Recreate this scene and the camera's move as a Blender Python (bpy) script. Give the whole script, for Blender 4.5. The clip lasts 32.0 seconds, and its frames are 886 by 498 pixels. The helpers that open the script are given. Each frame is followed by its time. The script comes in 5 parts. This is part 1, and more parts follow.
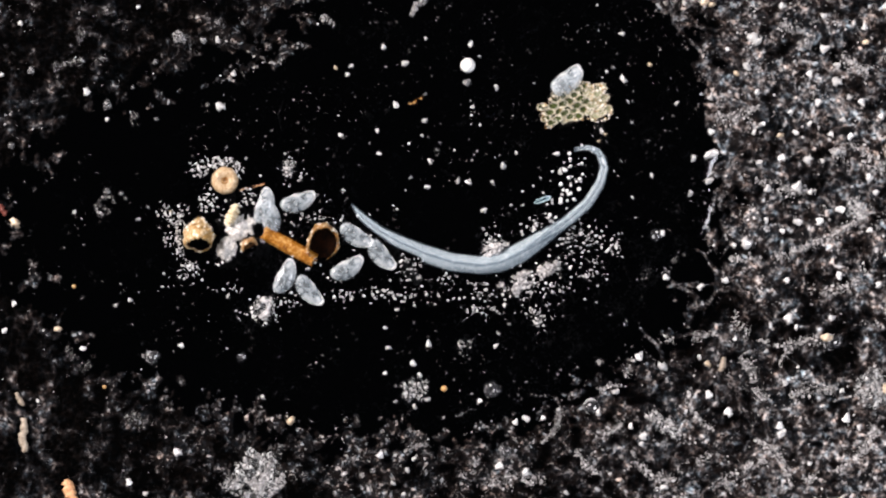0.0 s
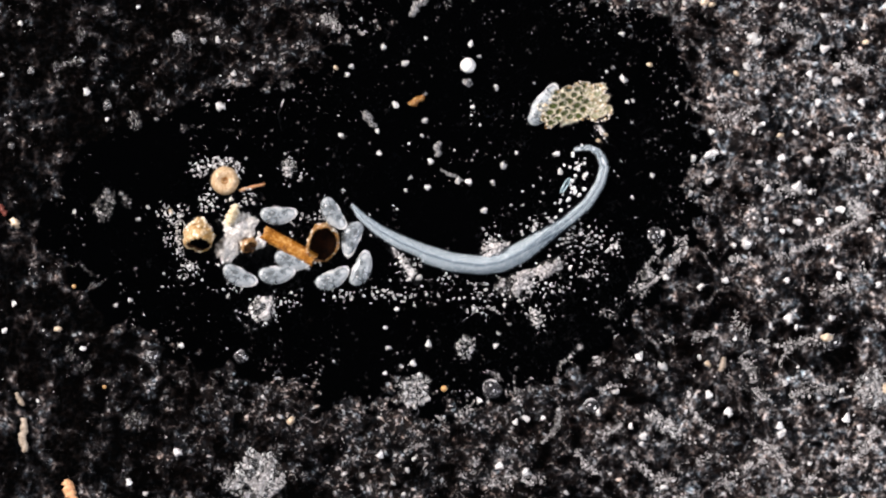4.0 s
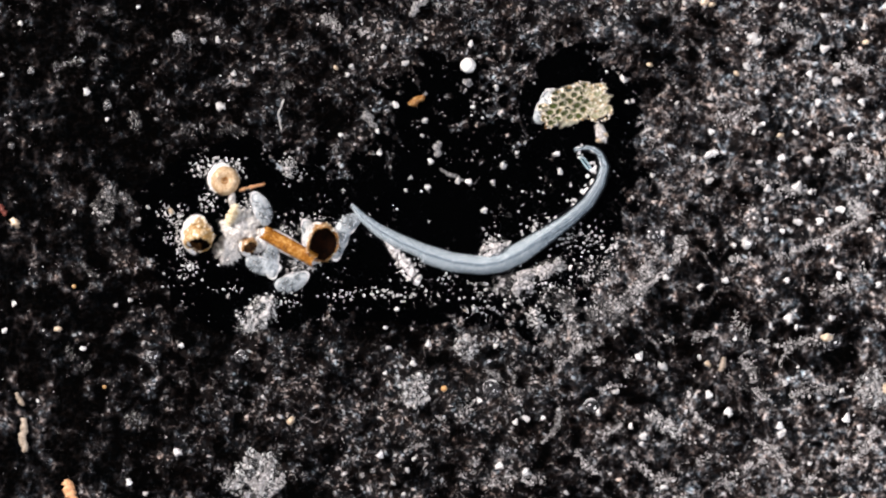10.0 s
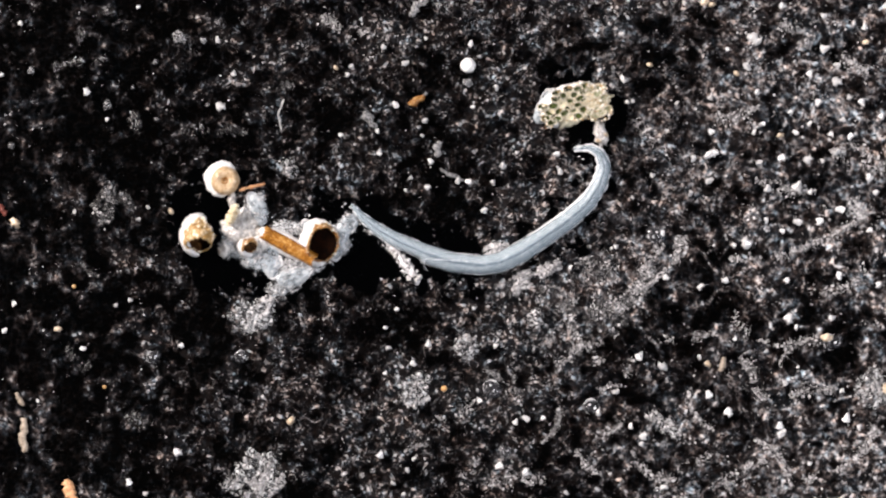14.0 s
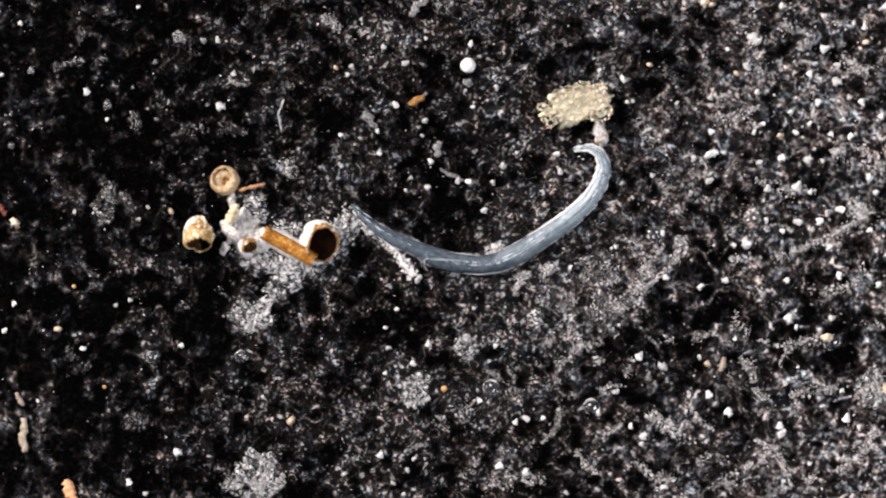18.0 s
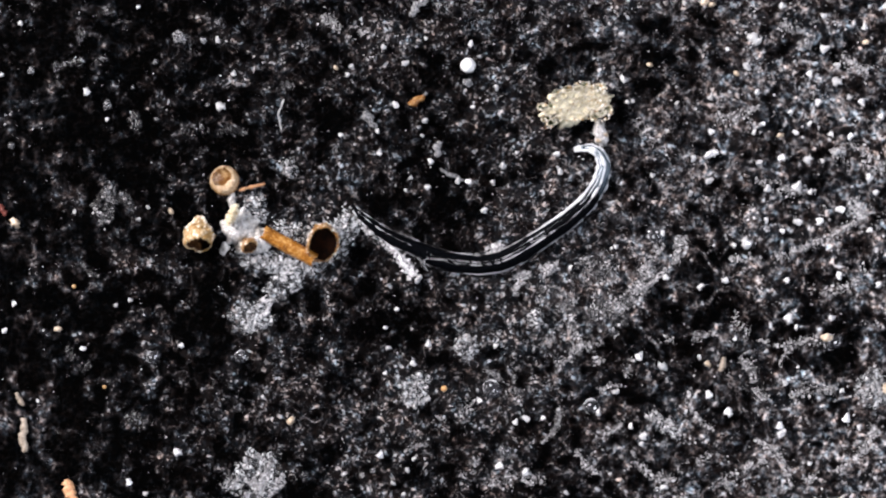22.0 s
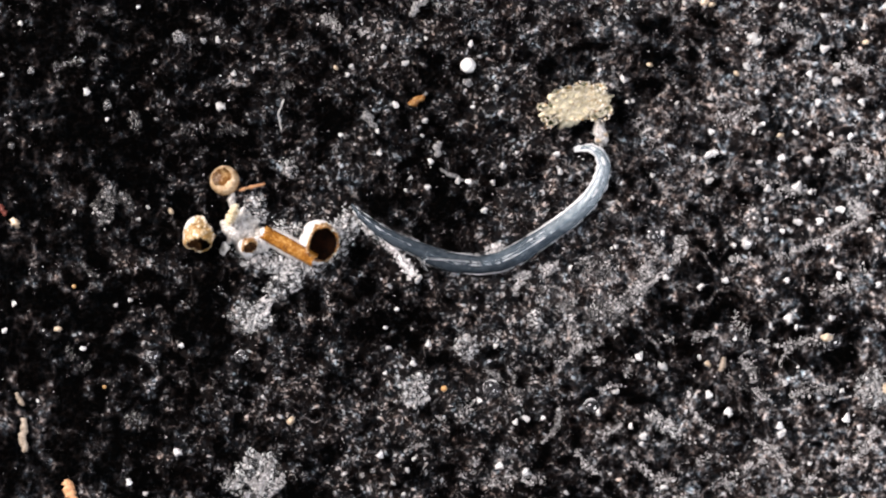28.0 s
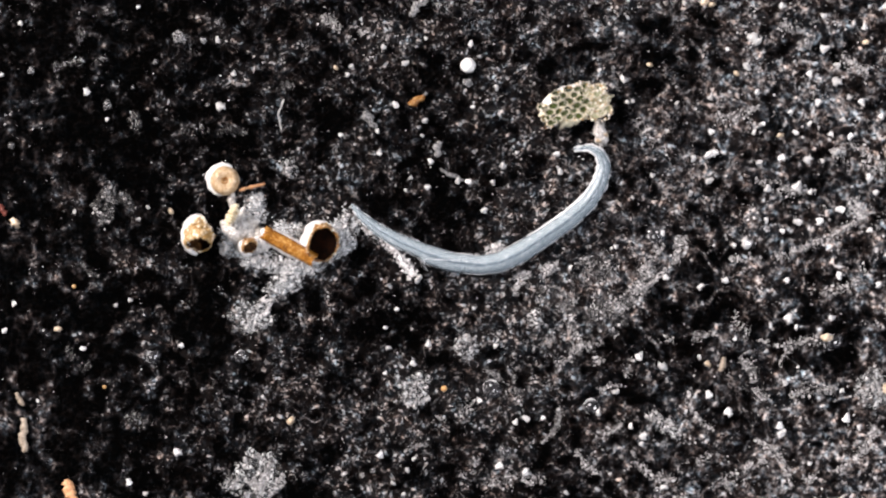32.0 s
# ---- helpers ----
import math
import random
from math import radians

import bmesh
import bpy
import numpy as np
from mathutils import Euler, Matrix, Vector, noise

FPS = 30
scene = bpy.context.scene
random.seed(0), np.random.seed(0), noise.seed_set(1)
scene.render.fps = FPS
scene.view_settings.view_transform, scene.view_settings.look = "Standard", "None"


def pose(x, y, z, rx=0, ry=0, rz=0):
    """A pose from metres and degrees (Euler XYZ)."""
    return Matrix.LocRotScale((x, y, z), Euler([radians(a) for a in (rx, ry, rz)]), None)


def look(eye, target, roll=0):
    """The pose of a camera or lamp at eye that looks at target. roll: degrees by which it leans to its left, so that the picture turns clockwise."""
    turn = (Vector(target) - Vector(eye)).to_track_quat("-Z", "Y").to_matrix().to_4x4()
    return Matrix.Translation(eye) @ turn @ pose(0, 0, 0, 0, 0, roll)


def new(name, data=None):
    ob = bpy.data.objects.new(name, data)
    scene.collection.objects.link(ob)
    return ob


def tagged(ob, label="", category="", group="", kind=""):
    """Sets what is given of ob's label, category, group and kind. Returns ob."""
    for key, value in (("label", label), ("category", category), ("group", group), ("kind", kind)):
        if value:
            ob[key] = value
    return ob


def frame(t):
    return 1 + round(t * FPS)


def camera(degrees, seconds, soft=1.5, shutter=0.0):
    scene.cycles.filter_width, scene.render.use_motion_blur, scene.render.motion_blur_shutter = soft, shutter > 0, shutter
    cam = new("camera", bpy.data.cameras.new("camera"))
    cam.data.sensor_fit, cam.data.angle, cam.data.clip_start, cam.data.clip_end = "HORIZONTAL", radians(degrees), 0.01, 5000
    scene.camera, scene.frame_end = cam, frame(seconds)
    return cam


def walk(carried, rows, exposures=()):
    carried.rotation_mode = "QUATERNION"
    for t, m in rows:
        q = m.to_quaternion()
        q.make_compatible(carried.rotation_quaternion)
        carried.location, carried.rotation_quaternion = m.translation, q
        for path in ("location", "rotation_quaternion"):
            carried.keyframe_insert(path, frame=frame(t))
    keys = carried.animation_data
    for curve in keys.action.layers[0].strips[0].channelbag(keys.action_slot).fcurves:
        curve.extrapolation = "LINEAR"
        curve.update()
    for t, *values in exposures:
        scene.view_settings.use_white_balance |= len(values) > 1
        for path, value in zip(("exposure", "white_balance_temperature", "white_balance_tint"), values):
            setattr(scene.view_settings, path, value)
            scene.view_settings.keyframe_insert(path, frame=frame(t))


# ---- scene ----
# All lengths below are written in micrometres and scaled by UM.
# The plan: x to the right and y down across a field 1568 wide and 882 high.
UM = 1e-6
FIELD_X, FIELD_Y = 784.0, 441.0
HIGH = 0.03                                   # lens above the slide, metres

# ---- camera: a microscope lens that looks straight down and stands still ----
cam = camera(2 * math.degrees(math.atan(FIELD_X * UM / HIGH)), 32.0, soft=2.4)
TOP = pose(0, 0, HIGH)
walk(cam, [(0, TOP), (32, TOP)],
     exposures=[(0, 0.0, 6550, 19), (20.8, 0.0, 6600, 19), (21.6, 0.0, 6100, 19), (23, 0.0, 6200, 19), (24.5, 0.0, 6550, 19), (32, 0.0, 6550, 19)])

# ---- light: a bright side lamp, a weak fill lamp added opposite, and a dim room ----
world = bpy.data.worlds.new("dim_room")
scene.world = world
world.use_nodes = True
world.node_tree.nodes["Background"].inputs[0].default_value = (0.62, 0.74, 0.95, 1)
world.node_tree.nodes["Background"].inputs[1].default_value = 0.03
lamp = new("gooseneck_lamp", bpy.data.lights.new("gooseneck_lamp", "SUN"))
lamp.data.energy, lamp.data.angle, lamp.data.color = 8.0, radians(16), (1.0, 0.95, 0.88)
lamp.matrix_world = look((-0.030, 0.017, 0.021), (0, 0, 0))
# added fill: weak light from the other side to lift the shadows
second = new("gooseneck_lamp", bpy.data.lights.new("gooseneck_lamp", "SUN"))
second.data.energy, second.data.angle, second.data.color = 2.6, radians(20), (0.9, 0.95, 1.0)
second.matrix_world = look((0.022, -0.006, 0.030), (0, 0, 0))


# ---- small tools ----
def P(x, y, z=0.0):
    """A place on the plan, in metres."""
    return Vector(((x - FIELD_X) * UM, (FIELD_Y - y) * UM, z * UM))


def hash01(i, j, seed):
    h = (i.astype(np.int64) * 374761393 + j.astype(np.int64) * 668265263 + seed * 974634777) & 0xFFFFFFFF
    h = ((h ^ (h >> 13)) * 1274126177) & 0xFFFFFFFF
    h = ((h ^ (h >> 16)) * 2246822519) & 0xFFFFFFFF
    return ((h ^ (h >> 15)) & 0xFFFFFF) / float(0xFFFFFF)


def vnoise(x, y, size, seed):
    """Value noise, 0 to 1, with cells of that size, turned by the seed."""
    x, y = np.asarray(x, float) / size, np.asarray(y, float) / size
    c, d = math.cos(seed * 1.3), math.sin(seed * 1.3)
    x, y = x * c - y * d, x * d + y * c
    i, j = np.floor(x), np.floor(y)
    u, v = x - i, y - j
    u, v = u * u * (3 - 2 * u), v * v * (3 - 2 * v)
    i, j = i.astype(np.int64), j.astype(np.int64)
    a, b = hash01(i, j, seed), hash01(i + 1, j, seed)
    c, d = hash01(i, j + 1, seed), hash01(i + 1, j + 1, seed)
    return (a * (1 - u) + b * u) * (1 - v) + (c * (1 - u) + d * u) * v


def fbm(x, y, size, seed, octaves=3):
    total, amp, norm = 0.0, 1.0, 0.0
    for k in range(octaves):
        total = total + amp * vnoise(x, y, size / 2 ** k, seed + 17 * k)
        norm += amp
        amp *= 0.55
    return total / norm


def smooth(a, b, x):
    t = np.clip((np.asarray(x, float) - a) / (b - a), 0, 1)
    return t * t * (3 - 2 * t)


def mesh_of(name, verts, faces, mat, flat=False):
    """A mesh from arrays in micrometres; all faces have the same number of corners."""
    me = bpy.data.meshes.new(name)
    v, f = np.asarray(verts, float) * UM, np.asarray(faces, np.int32)
    me.vertices.add(len(v))
    me.vertices.foreach_set("co", v.ravel())
    me.loops.add(f.size)
    me.loops.foreach_set("vertex_index", f.ravel())
    me.polygons.add(len(f))
    me.polygons.foreach_set("loop_start", np.arange(0, f.size, f.shape[1], dtype=np.int32))
    me.polygons.foreach_set("use_smooth", np.full(len(f), not flat))
    me.materials.append(mat)
    me.update(calc_edges=True)
    return me


def part(name, me, parent, label=""):
    ob = new(name, me)
    ob.parent = parent
    return tagged(ob, label)


def grid_faces(nu, nv, wrap=False):
    a = np.arange(nu * nv).reshape(nu, nv)
    if wrap:
        a = np.concatenate([a, a[:, :1]], axis=1)
    return np.stack([a[:-1, :-1], a[1:, :-1], a[1:, 1:], a[:-1, 1:]], -1).reshape(-1, 4)


# ---- materials ----
def material(name):
    m = bpy.data.materials.new(name)
    m.use_nodes = True
    return m, m.node_tree.nodes, m.node_tree.links, m.node_tree.nodes["Principled BSDF"]


def grain_coords(n, l):
    """Object coordinates in micrometres."""
    tc, mp = n.new("ShaderNodeTexCoord"), n.new("ShaderNodeMapping")
    mp.inputs["Scale"].default_value = (1 / UM,) * 3
    l.new(tc.outputs["Object"], mp.inputs["Vector"])
    return mp.outputs["Vector"]


def noise_node(n, l, vec, size, detail=3.0, rough=0.6):
    t = n.new("ShaderNodeTexNoise")
    t.inputs["Scale"].default_value = 1.0 / size
    t.inputs["Detail"].default_value = detail
    t.inputs["Roughness"].default_value = rough
    l.new(vec, t.inputs["Vector"])
    return t.outputs["Fac"]


def ramp_node(n, l, fac, stops):
    r = n.new("ShaderNodeValToRGB")
    while len(r.color_ramp.elements) < len(stops):
        r.color_ramp.elements.new(0.5)
    for e, (at, col) in zip(r.color_ramp.elements, stops):
        e.position, e.color = at, (*col, 1)
    l.new(fac, r.inputs["Fac"])
    return r.outputs["Color"]


def surface(name, dark, pale, size, rough=0.5, clear=0.0, bump=0.6, fine=0.3, spread=0.0, mid=None, sheen_ior=1.4, lace=False, coat=0.0, even=False):
    """A grained organic or mineral surface: two scales of mottling, bump, and some see-through."""
    m, n, l, b = material(name)
    vec = grain_coords(n, l)
    coarse, small = noise_node(n, l, vec, size, 4), noise_node(n, l, vec, size * fine, 3)
    mix = n.new("ShaderNodeMath")
    mix.operation = "MULTIPLY_ADD"
    mix.inputs[1].default_value = 0.5
    l.new(small, mix.inputs[0])
    half = n.new("ShaderNodeMath")
    half.operation = "MULTIPLY"
    half.inputs[1].default_value = 0.5
    l.new(coarse, half.inputs[0])
    l.new(half.outputs[0], mix.inputs[2])
    stops = [(0.36, dark), (0.62, pale)] if mid is None else [(0.34, dark), (0.5, mid), (0.64, pale)]
    col = ramp_node(n, l, mix.outputs[0], stops)
    if spread:
        info, hsv = n.new("ShaderNodeObjectInfo"), n.new("ShaderNodeHueSaturation")
        mr = n.new("ShaderNodeMapRange")
        mr.inputs["To Min"].default_value, mr.inputs["To Max"].default_value = 1 - spread, 1 + spread * 0.4
        l.new(info.outputs["Random"], mr.inputs["Value"])
        l.new(mr.outputs[0], hsv.inputs["Value"])
        l.new(col, hsv.inputs["Color"])
        col = hsv.outputs["Color"]
    l.new(col, b.inputs["Base Color"])
    b.inputs["Roughness"].default_value = rough
    b.inputs["IOR"].default_value = sheen_ior
    b.inputs["Coat Weight"].default_value, b.inputs["Coat Roughness"].default_value = coat, 0.12
    bp = n.new("ShaderNodeBump")
    bp.inputs["Strength"].default_value = bump
    bp.inputs["Distance"].default_value = size * 0.12 * UM
    l.new(small, bp.inputs["Height"])
    l.new(bp.outputs[0], b.inputs["Normal"])
    if clear:
        tr, ms = n.new("ShaderNodeBsdfTransparent"), n.new("ShaderNodeMixShader")
        out = n["Material Output"]
        mr = n.new("ShaderNodeMapRange")
        mr.inputs["From Min"].default_value, mr.inputs["From Max"].default_value = 0.35, 0.65
        mr.inputs["To Min"].default_value, mr.inputs["To Max"].default_value = min(0.85, clear * 1.5), clear * 0.5
        if even:
            mr.inputs["To Min"].default_value, mr.inputs["To Max"].default_value = clear + 0.06, clear - 0.06
        if lace:
            mr.inputs["From Min"].default_value, mr.inputs["From Max"].default_value = 0.49, 0.62
            mr.inputs["To Min"].default_value, mr.inputs["To Max"].default_value = 1.0, clear
        l.new(mix.outputs[0], mr.inputs["Value"])
        l.new(mr.outputs[0], ms.inputs["Fac"])
        l.new(b.outputs[0], ms.inputs[1])
        l.new(tr.outputs[0], ms.inputs[2])
        l.new(ms.outputs[0], out.inputs["Surface"])
    return m


def math_node(n, l, how, a, b, c=None):
    m = n.new("ShaderNodeMath")
    m.operation = how
    for k, v in enumerate((a, b, c)):
        if v is None:
            continue
        if isinstance(v, (int, float)):
            m.inputs[k].default_value = v
        else:
            l.new(v, m.inputs[k])
    return m.outputs[0]


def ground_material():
    """Black film with a crust of fine grey grains wherever deposit stands proud; glints and gap shade are in the
    colour.
    """
    m, n, l, b = material("black_dried_film")
    geo, sep = n.new("ShaderNodeNewGeometry"), n.new("ShaderNodeSeparateXYZ")
    l.new(geo.outputs["Position"], sep.inputs[0])
    vec = grain_coords(n, l)
    fine, coarse = noise_node(n, l, vec, 7.0, 4, 0.72), noise_node(n, l, vec, 9.0, 4, 0.65)
    broad, speck, patch = noise_node(n, l, vec, 70.0, 3), noise_node(n, l, vec, 11.0, 2), noise_node(n, l, vec, 19.0, 4, 0.65)

    def spread(value, a, z, lo, hi):
        mr = n.new("ShaderNodeMapRange")
        for k, v in zip(("From Min", "From Max", "To Min", "To Max"), (a, z, lo, hi)):
            mr.inputs[k].default_value = v
        l.new(value, mr.inputs["Value"])
        return mr.outputs[0]

    def wisps(size, wide):
        """Thin curled threads painted as glints: the crests of a warped noise."""
        warp = n.new("ShaderNodeTexNoise")
        warp.inputs["Scale"].default_value, warp.inputs["Detail"].default_value = 1.0 / (size * 1.6), 2.0
        l.new(vec, warp.inputs["Vector"])
        bent = n.new("ShaderNodeVectorMath")
        bent.operation = "MULTIPLY_ADD"
        bent.inputs[1].default_value = (size * 1.5,) * 3
        l.new(warp.outputs["Color"], bent.inputs[0])
        l.new(vec, bent.inputs[2])
        raw = noise_node(n, l, bent.outputs[0], size, 2.0, 0.6)
        off = math_node(n, l, "ABSOLUTE", math_node(n, l, "SUBTRACT", raw, 0.5), 0.0)
        return math_node(n, l, "POWER", spread(off, 0.0, wide, 1.0, 0.0), 1.3)

    blend = n.new("ShaderNodeMix")
    soft = math_node(n, l, "MAXIMUM", spread(sep.outputs["X"], 150 * UM, 620 * UM, 0.1, 0.8), spread(sep.outputs["X"], -780 * UM, -480 * UM, 0.75, 0.0))
    l.new(soft, blend.inputs[0])
    l.new(math_node(n, l, "MULTIPLY", wisps(17.0, 0.055), spread(fine, 0.42, 0.64, 0.0, 2.3)), blend.inputs[2])
    l.new(math_node(n, l, "MULTIPLY", wisps(27.0, 0.10), spread(coarse, 0.36, 0.68, 0.05, 1.6)), blend.inputs[3])
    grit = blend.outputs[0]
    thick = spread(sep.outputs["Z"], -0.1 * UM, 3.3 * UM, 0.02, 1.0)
    # besides deposit, this colour carries bright glints and the shade between grains
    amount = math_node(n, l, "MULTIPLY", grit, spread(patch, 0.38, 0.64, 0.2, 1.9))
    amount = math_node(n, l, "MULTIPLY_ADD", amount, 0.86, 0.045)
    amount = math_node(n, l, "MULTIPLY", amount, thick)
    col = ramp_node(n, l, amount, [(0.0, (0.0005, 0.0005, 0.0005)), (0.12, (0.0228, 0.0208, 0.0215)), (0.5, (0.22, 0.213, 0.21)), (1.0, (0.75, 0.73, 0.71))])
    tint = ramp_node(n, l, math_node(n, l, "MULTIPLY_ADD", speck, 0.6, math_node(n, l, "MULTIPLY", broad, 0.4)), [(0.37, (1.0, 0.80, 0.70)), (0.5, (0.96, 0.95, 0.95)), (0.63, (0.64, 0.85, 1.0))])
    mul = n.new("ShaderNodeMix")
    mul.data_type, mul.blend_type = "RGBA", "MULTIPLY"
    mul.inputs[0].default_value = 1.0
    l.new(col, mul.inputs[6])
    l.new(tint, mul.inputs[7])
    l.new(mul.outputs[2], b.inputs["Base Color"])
    b.inputs["Roughness"].default_value = 0.5
    b.inputs["Specular IOR Level"].default_value = 0.0
    bp = n.new("ShaderNodeBump")
    bp.inputs["Strength"].default_value = 0.8
    bp.inputs["Distance"].default_value = 2.0 * UM
    l.new(grit, bp.inputs["Height"])
    l.new(bp.outputs[0], b.inputs["Normal"])
    return m


def crumb_material(name, stops):
    """Loose crumbs, each of its own shade."""
    m, n, l, b = material(name)
    geo = n.new("ShaderNodeNewGeometry")
    col = ramp_node(n, l, geo.outputs["Random Per Island"], [(at, (q, q * 0.975, q * 0.965)) for at, q in stops])
    l.new(col, b.inputs["Base Color"])
    b.inputs["Roughness"].default_value = 0.22
    b.inputs["Specular IOR Level"].default_value = 0.9
    return m


def sand_material():
    """Sandy grains that crust a shell, cream to ochre."""
    m, n, l, b = material("sand_crust")
    geo = n.new("ShaderNodeNewGeometry")
    col = ramp_node(n, l, geo.outputs["Random Per Island"], [(0.0, (0.16, 0.07, 0.015)), (0.35, (0.55, 0.37, 0.15)), (0.62, (0.92, 0.84, 0.68)), (0.9, (0.98, 0.96, 0.90))])
    l.new(col, b.inputs["Base Color"])
    b.inputs["Roughness"].default_value = 0.35
    return m


def water_material():
    m, n, l, b = material("black_tinted_water")
    # near-black tint stands in for the unlit slide under clear water
    b.inputs["Base Color"].default_value = (0.004, 0.0045, 0.005, 1)
    b.inputs["Roughness"].default_value = 0.03
    b.inputs["IOR"].default_value = 1.33
    b.inputs["Transmission Weight"].default_value = 0.95
    return m


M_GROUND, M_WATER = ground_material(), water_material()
M_GRANULE = surface("glassy_granule", (0.34, 0.34, 0.345), (0.98, 0.97, 0.94), 0.6, 0.1, sheen_ior=1.8, mid=(0.82, 0.82, 0.81), spread=0.4, bump=0.8, clear=0.04, coat=1.0)
M_WARM = surface("warm_granule", (0.3, 0.2, 0.12), (0.9, 0.8, 0.66), 0.9, 0.3, mid=(0.6, 0.48, 0.34), spread=0.3)
# white specks in this colour stand in for highlights on glass
M_DIM = surface("glassy_droplet", (0.012, 0.012, 0.013), (0.9, 0.9, 0.9), 0.45, 0.12, clear=0.35, spread=0.3, bump=1.0, mid=(0.10, 0.10, 0.105), coat=1.0)
M_DULLFLAKE = surface("dull_flake", (0.04, 0.04, 0.042), (0.42, 0.42, 0.42), 6, 0.35, clear=0.35)
M_WHITEFLAKE = surface("white_flake", (0.25, 0.25, 0.25), (0.8, 0.8, 0.77), 7, 0.35, mid=(0.5, 0.5, 0.49))
M_BEAD = surface("white_bead", (0.7, 0.7, 0.67), (0.88, 0.88, 0.85), 0.8, 0.3, bump=0.2)
M_SPHERE = surface("bright_sphere", (0.72, 0.73, 0.74), (0.98, 0.98, 0.97), 0.9, 0.12, spread=0.2, coat=1.0)
M_AMBERBEAD = surface("amber_bead", (0.4, 0.2, 0.06), (0.75, 0.5, 0.25), 6, 0.3)
M_CRUMB = crumb_material("crumbs", [(0.0, 0.025), (0.5, 0.10), (0.8, 0.34), (0.95, 0.95)])
M_CRUMB_SOFT = crumb_material("soft_crumbs", [(0.0, 0.06), (0.5, 0.17), (0.85, 0.36), (0.98, 0.85)])
M_CRUMB_PALE = crumb_material("pale_crumbs", [(0.0, 0.10), (0.45, 0.30), (0.8, 0.6), (0.97, 0.9)])
M_CRUMB_GREY = crumb_material("grey_crumbs", [(0.0, 0.04), (0.5, 0.18), (0.85, 0.42), (0.98, 0.85)])
M_CRUMB_DIM = crumb_material("dim_crumbs", [(0.0, 0.008), (0.5, 0.03), (0.85, 0.075), (0.98, 0.3)])
M_CRUMB_WHITE = crumb_material("white_crumbs", [(0.0, 0.2), (0.4, 0.5), (0.75, 0.8), (0.97, 0.95)])
M_CRUMB_SAND = sand_material()
M_WORM = surface("pale_worm_flesh", (0.42, 0.50, 0.52), (0.95, 0.97, 0.97), 6, 0.3, fine=0.35, mid=(0.66, 0.74, 0.75), clear=0.55, bump=0.2, coat=0.6, even=True)
M_THIN = surface("thin_worm_flesh", (0.13, 0.21, 0.29), (0.66, 0.78, 0.85), 6, 0.35, fine=0.35, mid=(0.27, 0.38, 0.48), clear=0.90, bump=0.2, even=True)
M_HALF = surface("half_clear_worm_flesh", (0.30, 0.39, 0.44), (0.88, 0.94, 0.95), 6, 0.32, fine=0.35, mid=(0.52, 0.62, 0.66), clear=0.78, bump=0.2, even=True)
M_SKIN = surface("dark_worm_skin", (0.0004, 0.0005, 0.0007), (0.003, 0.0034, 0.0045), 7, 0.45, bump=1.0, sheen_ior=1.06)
M_RIDGE = surface("dried_cuticle_ridge", (0.45, 0.46, 0.48), (0.85, 0.85, 0.84), 6, 0.35)
M_AMBER = surface("amber_shell", (0.10, 0.03, 0.004), (0.60, 0.40, 0.20), 10, 0.3, mid=(0.2, 0.085, 0.014))
M_ROD = surface("amber_rod", (0.10, 0.03, 0.003), (0.62, 0.36, 0.12), 11, 0.25, mid=(0.30, 0.115, 0.012), bump=1.0, coat=0.4)
M_PALESHELL = surface("pale_crusted_shell", (0.16, 0.08, 0.02), (0.90, 0.82, 0.66), 12, 0.45, mid=(0.40, 0.25, 0.09), bump=0.9)
# brown inner walls, coloured almost black for the shade inside the mouths
M_INSIDE_SHADE = surface("shell_inside", (0.001, 0.0005, 0.0003), (0.010, 0.003, 0.001), 10, 0.8, sheen_ior=1.1)
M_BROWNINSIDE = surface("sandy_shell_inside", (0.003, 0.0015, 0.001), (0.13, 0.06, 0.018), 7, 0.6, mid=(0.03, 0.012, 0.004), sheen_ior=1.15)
M_DISC = surface("tan_disc", (0.26, 0.16, 0.08), (0.7, 0.58, 0.42), 8, 0.3, mid=(0.46, 0.32, 0.18), bump=1.0)
M_BROWN = surface("rust_brown", (0.25, 0.09, 0.03), (0.6, 0.36, 0.2), 10, 0.5)
M_GEL = surface("grey_gel", (0.16, 0.17, 0.175), (0.92, 0.93, 0.92), 8, 0.2, clear=0.2, bump=1.0, mid=(0.56, 0.58, 0.585), lace=True, coat=0.5)
M_FLUFF = surface("pale_fluff", (0.10, 0.095, 0.085), (0.96, 0.94, 0.89), 8, 0.3, clear=0.1, bump=1.0, mid=(0.62, 0.60, 0.56), coat=0.4)
M_SLIME = surface("milky_slime", (0.26, 0.28, 0.29), (0.82, 0.85, 0.86), 12, 0.2, clear=0.64, bump=0.8, mid=(0.46, 0.49, 0.50), coat=0.6, even=True)
M_STAIN = surface("thin_grey_stain", (0.02, 0.02, 0.021), (0.3, 0.295, 0.29), 9, 0.5, clear=0.4, bump=0.9, lace=True)
M_CILIATE = surface("ciliate_body", (0.12, 0.135, 0.14), (0.78, 0.84, 0.86), 16, 0.25, clear=0.55, bump=0.12, mid=(0.42, 0.49, 0.53), coat=0.3, even=True, fine=0.7)
M_NEEDLE = surface("glass_needle", (0.02, 0.04, 0.05), (0.25, 0.42, 0.5), 6, 0.1, clear=0.5, coat=1.0)
M_NEEDLE_RIM = surface("glass_needle_rim", (0.3, 0.5, 0.58), (0.7, 0.88, 0.92), 5, 0.15, coat=1.0)
M_DROP = surface("clear_dried_drop", (0.004, 0.004, 0.005), (0.22, 0.22, 0.23), 7, 0.1, clear=0.3, bump=0.9, mid=(0.03, 0.031, 0.034), coat=1.0)
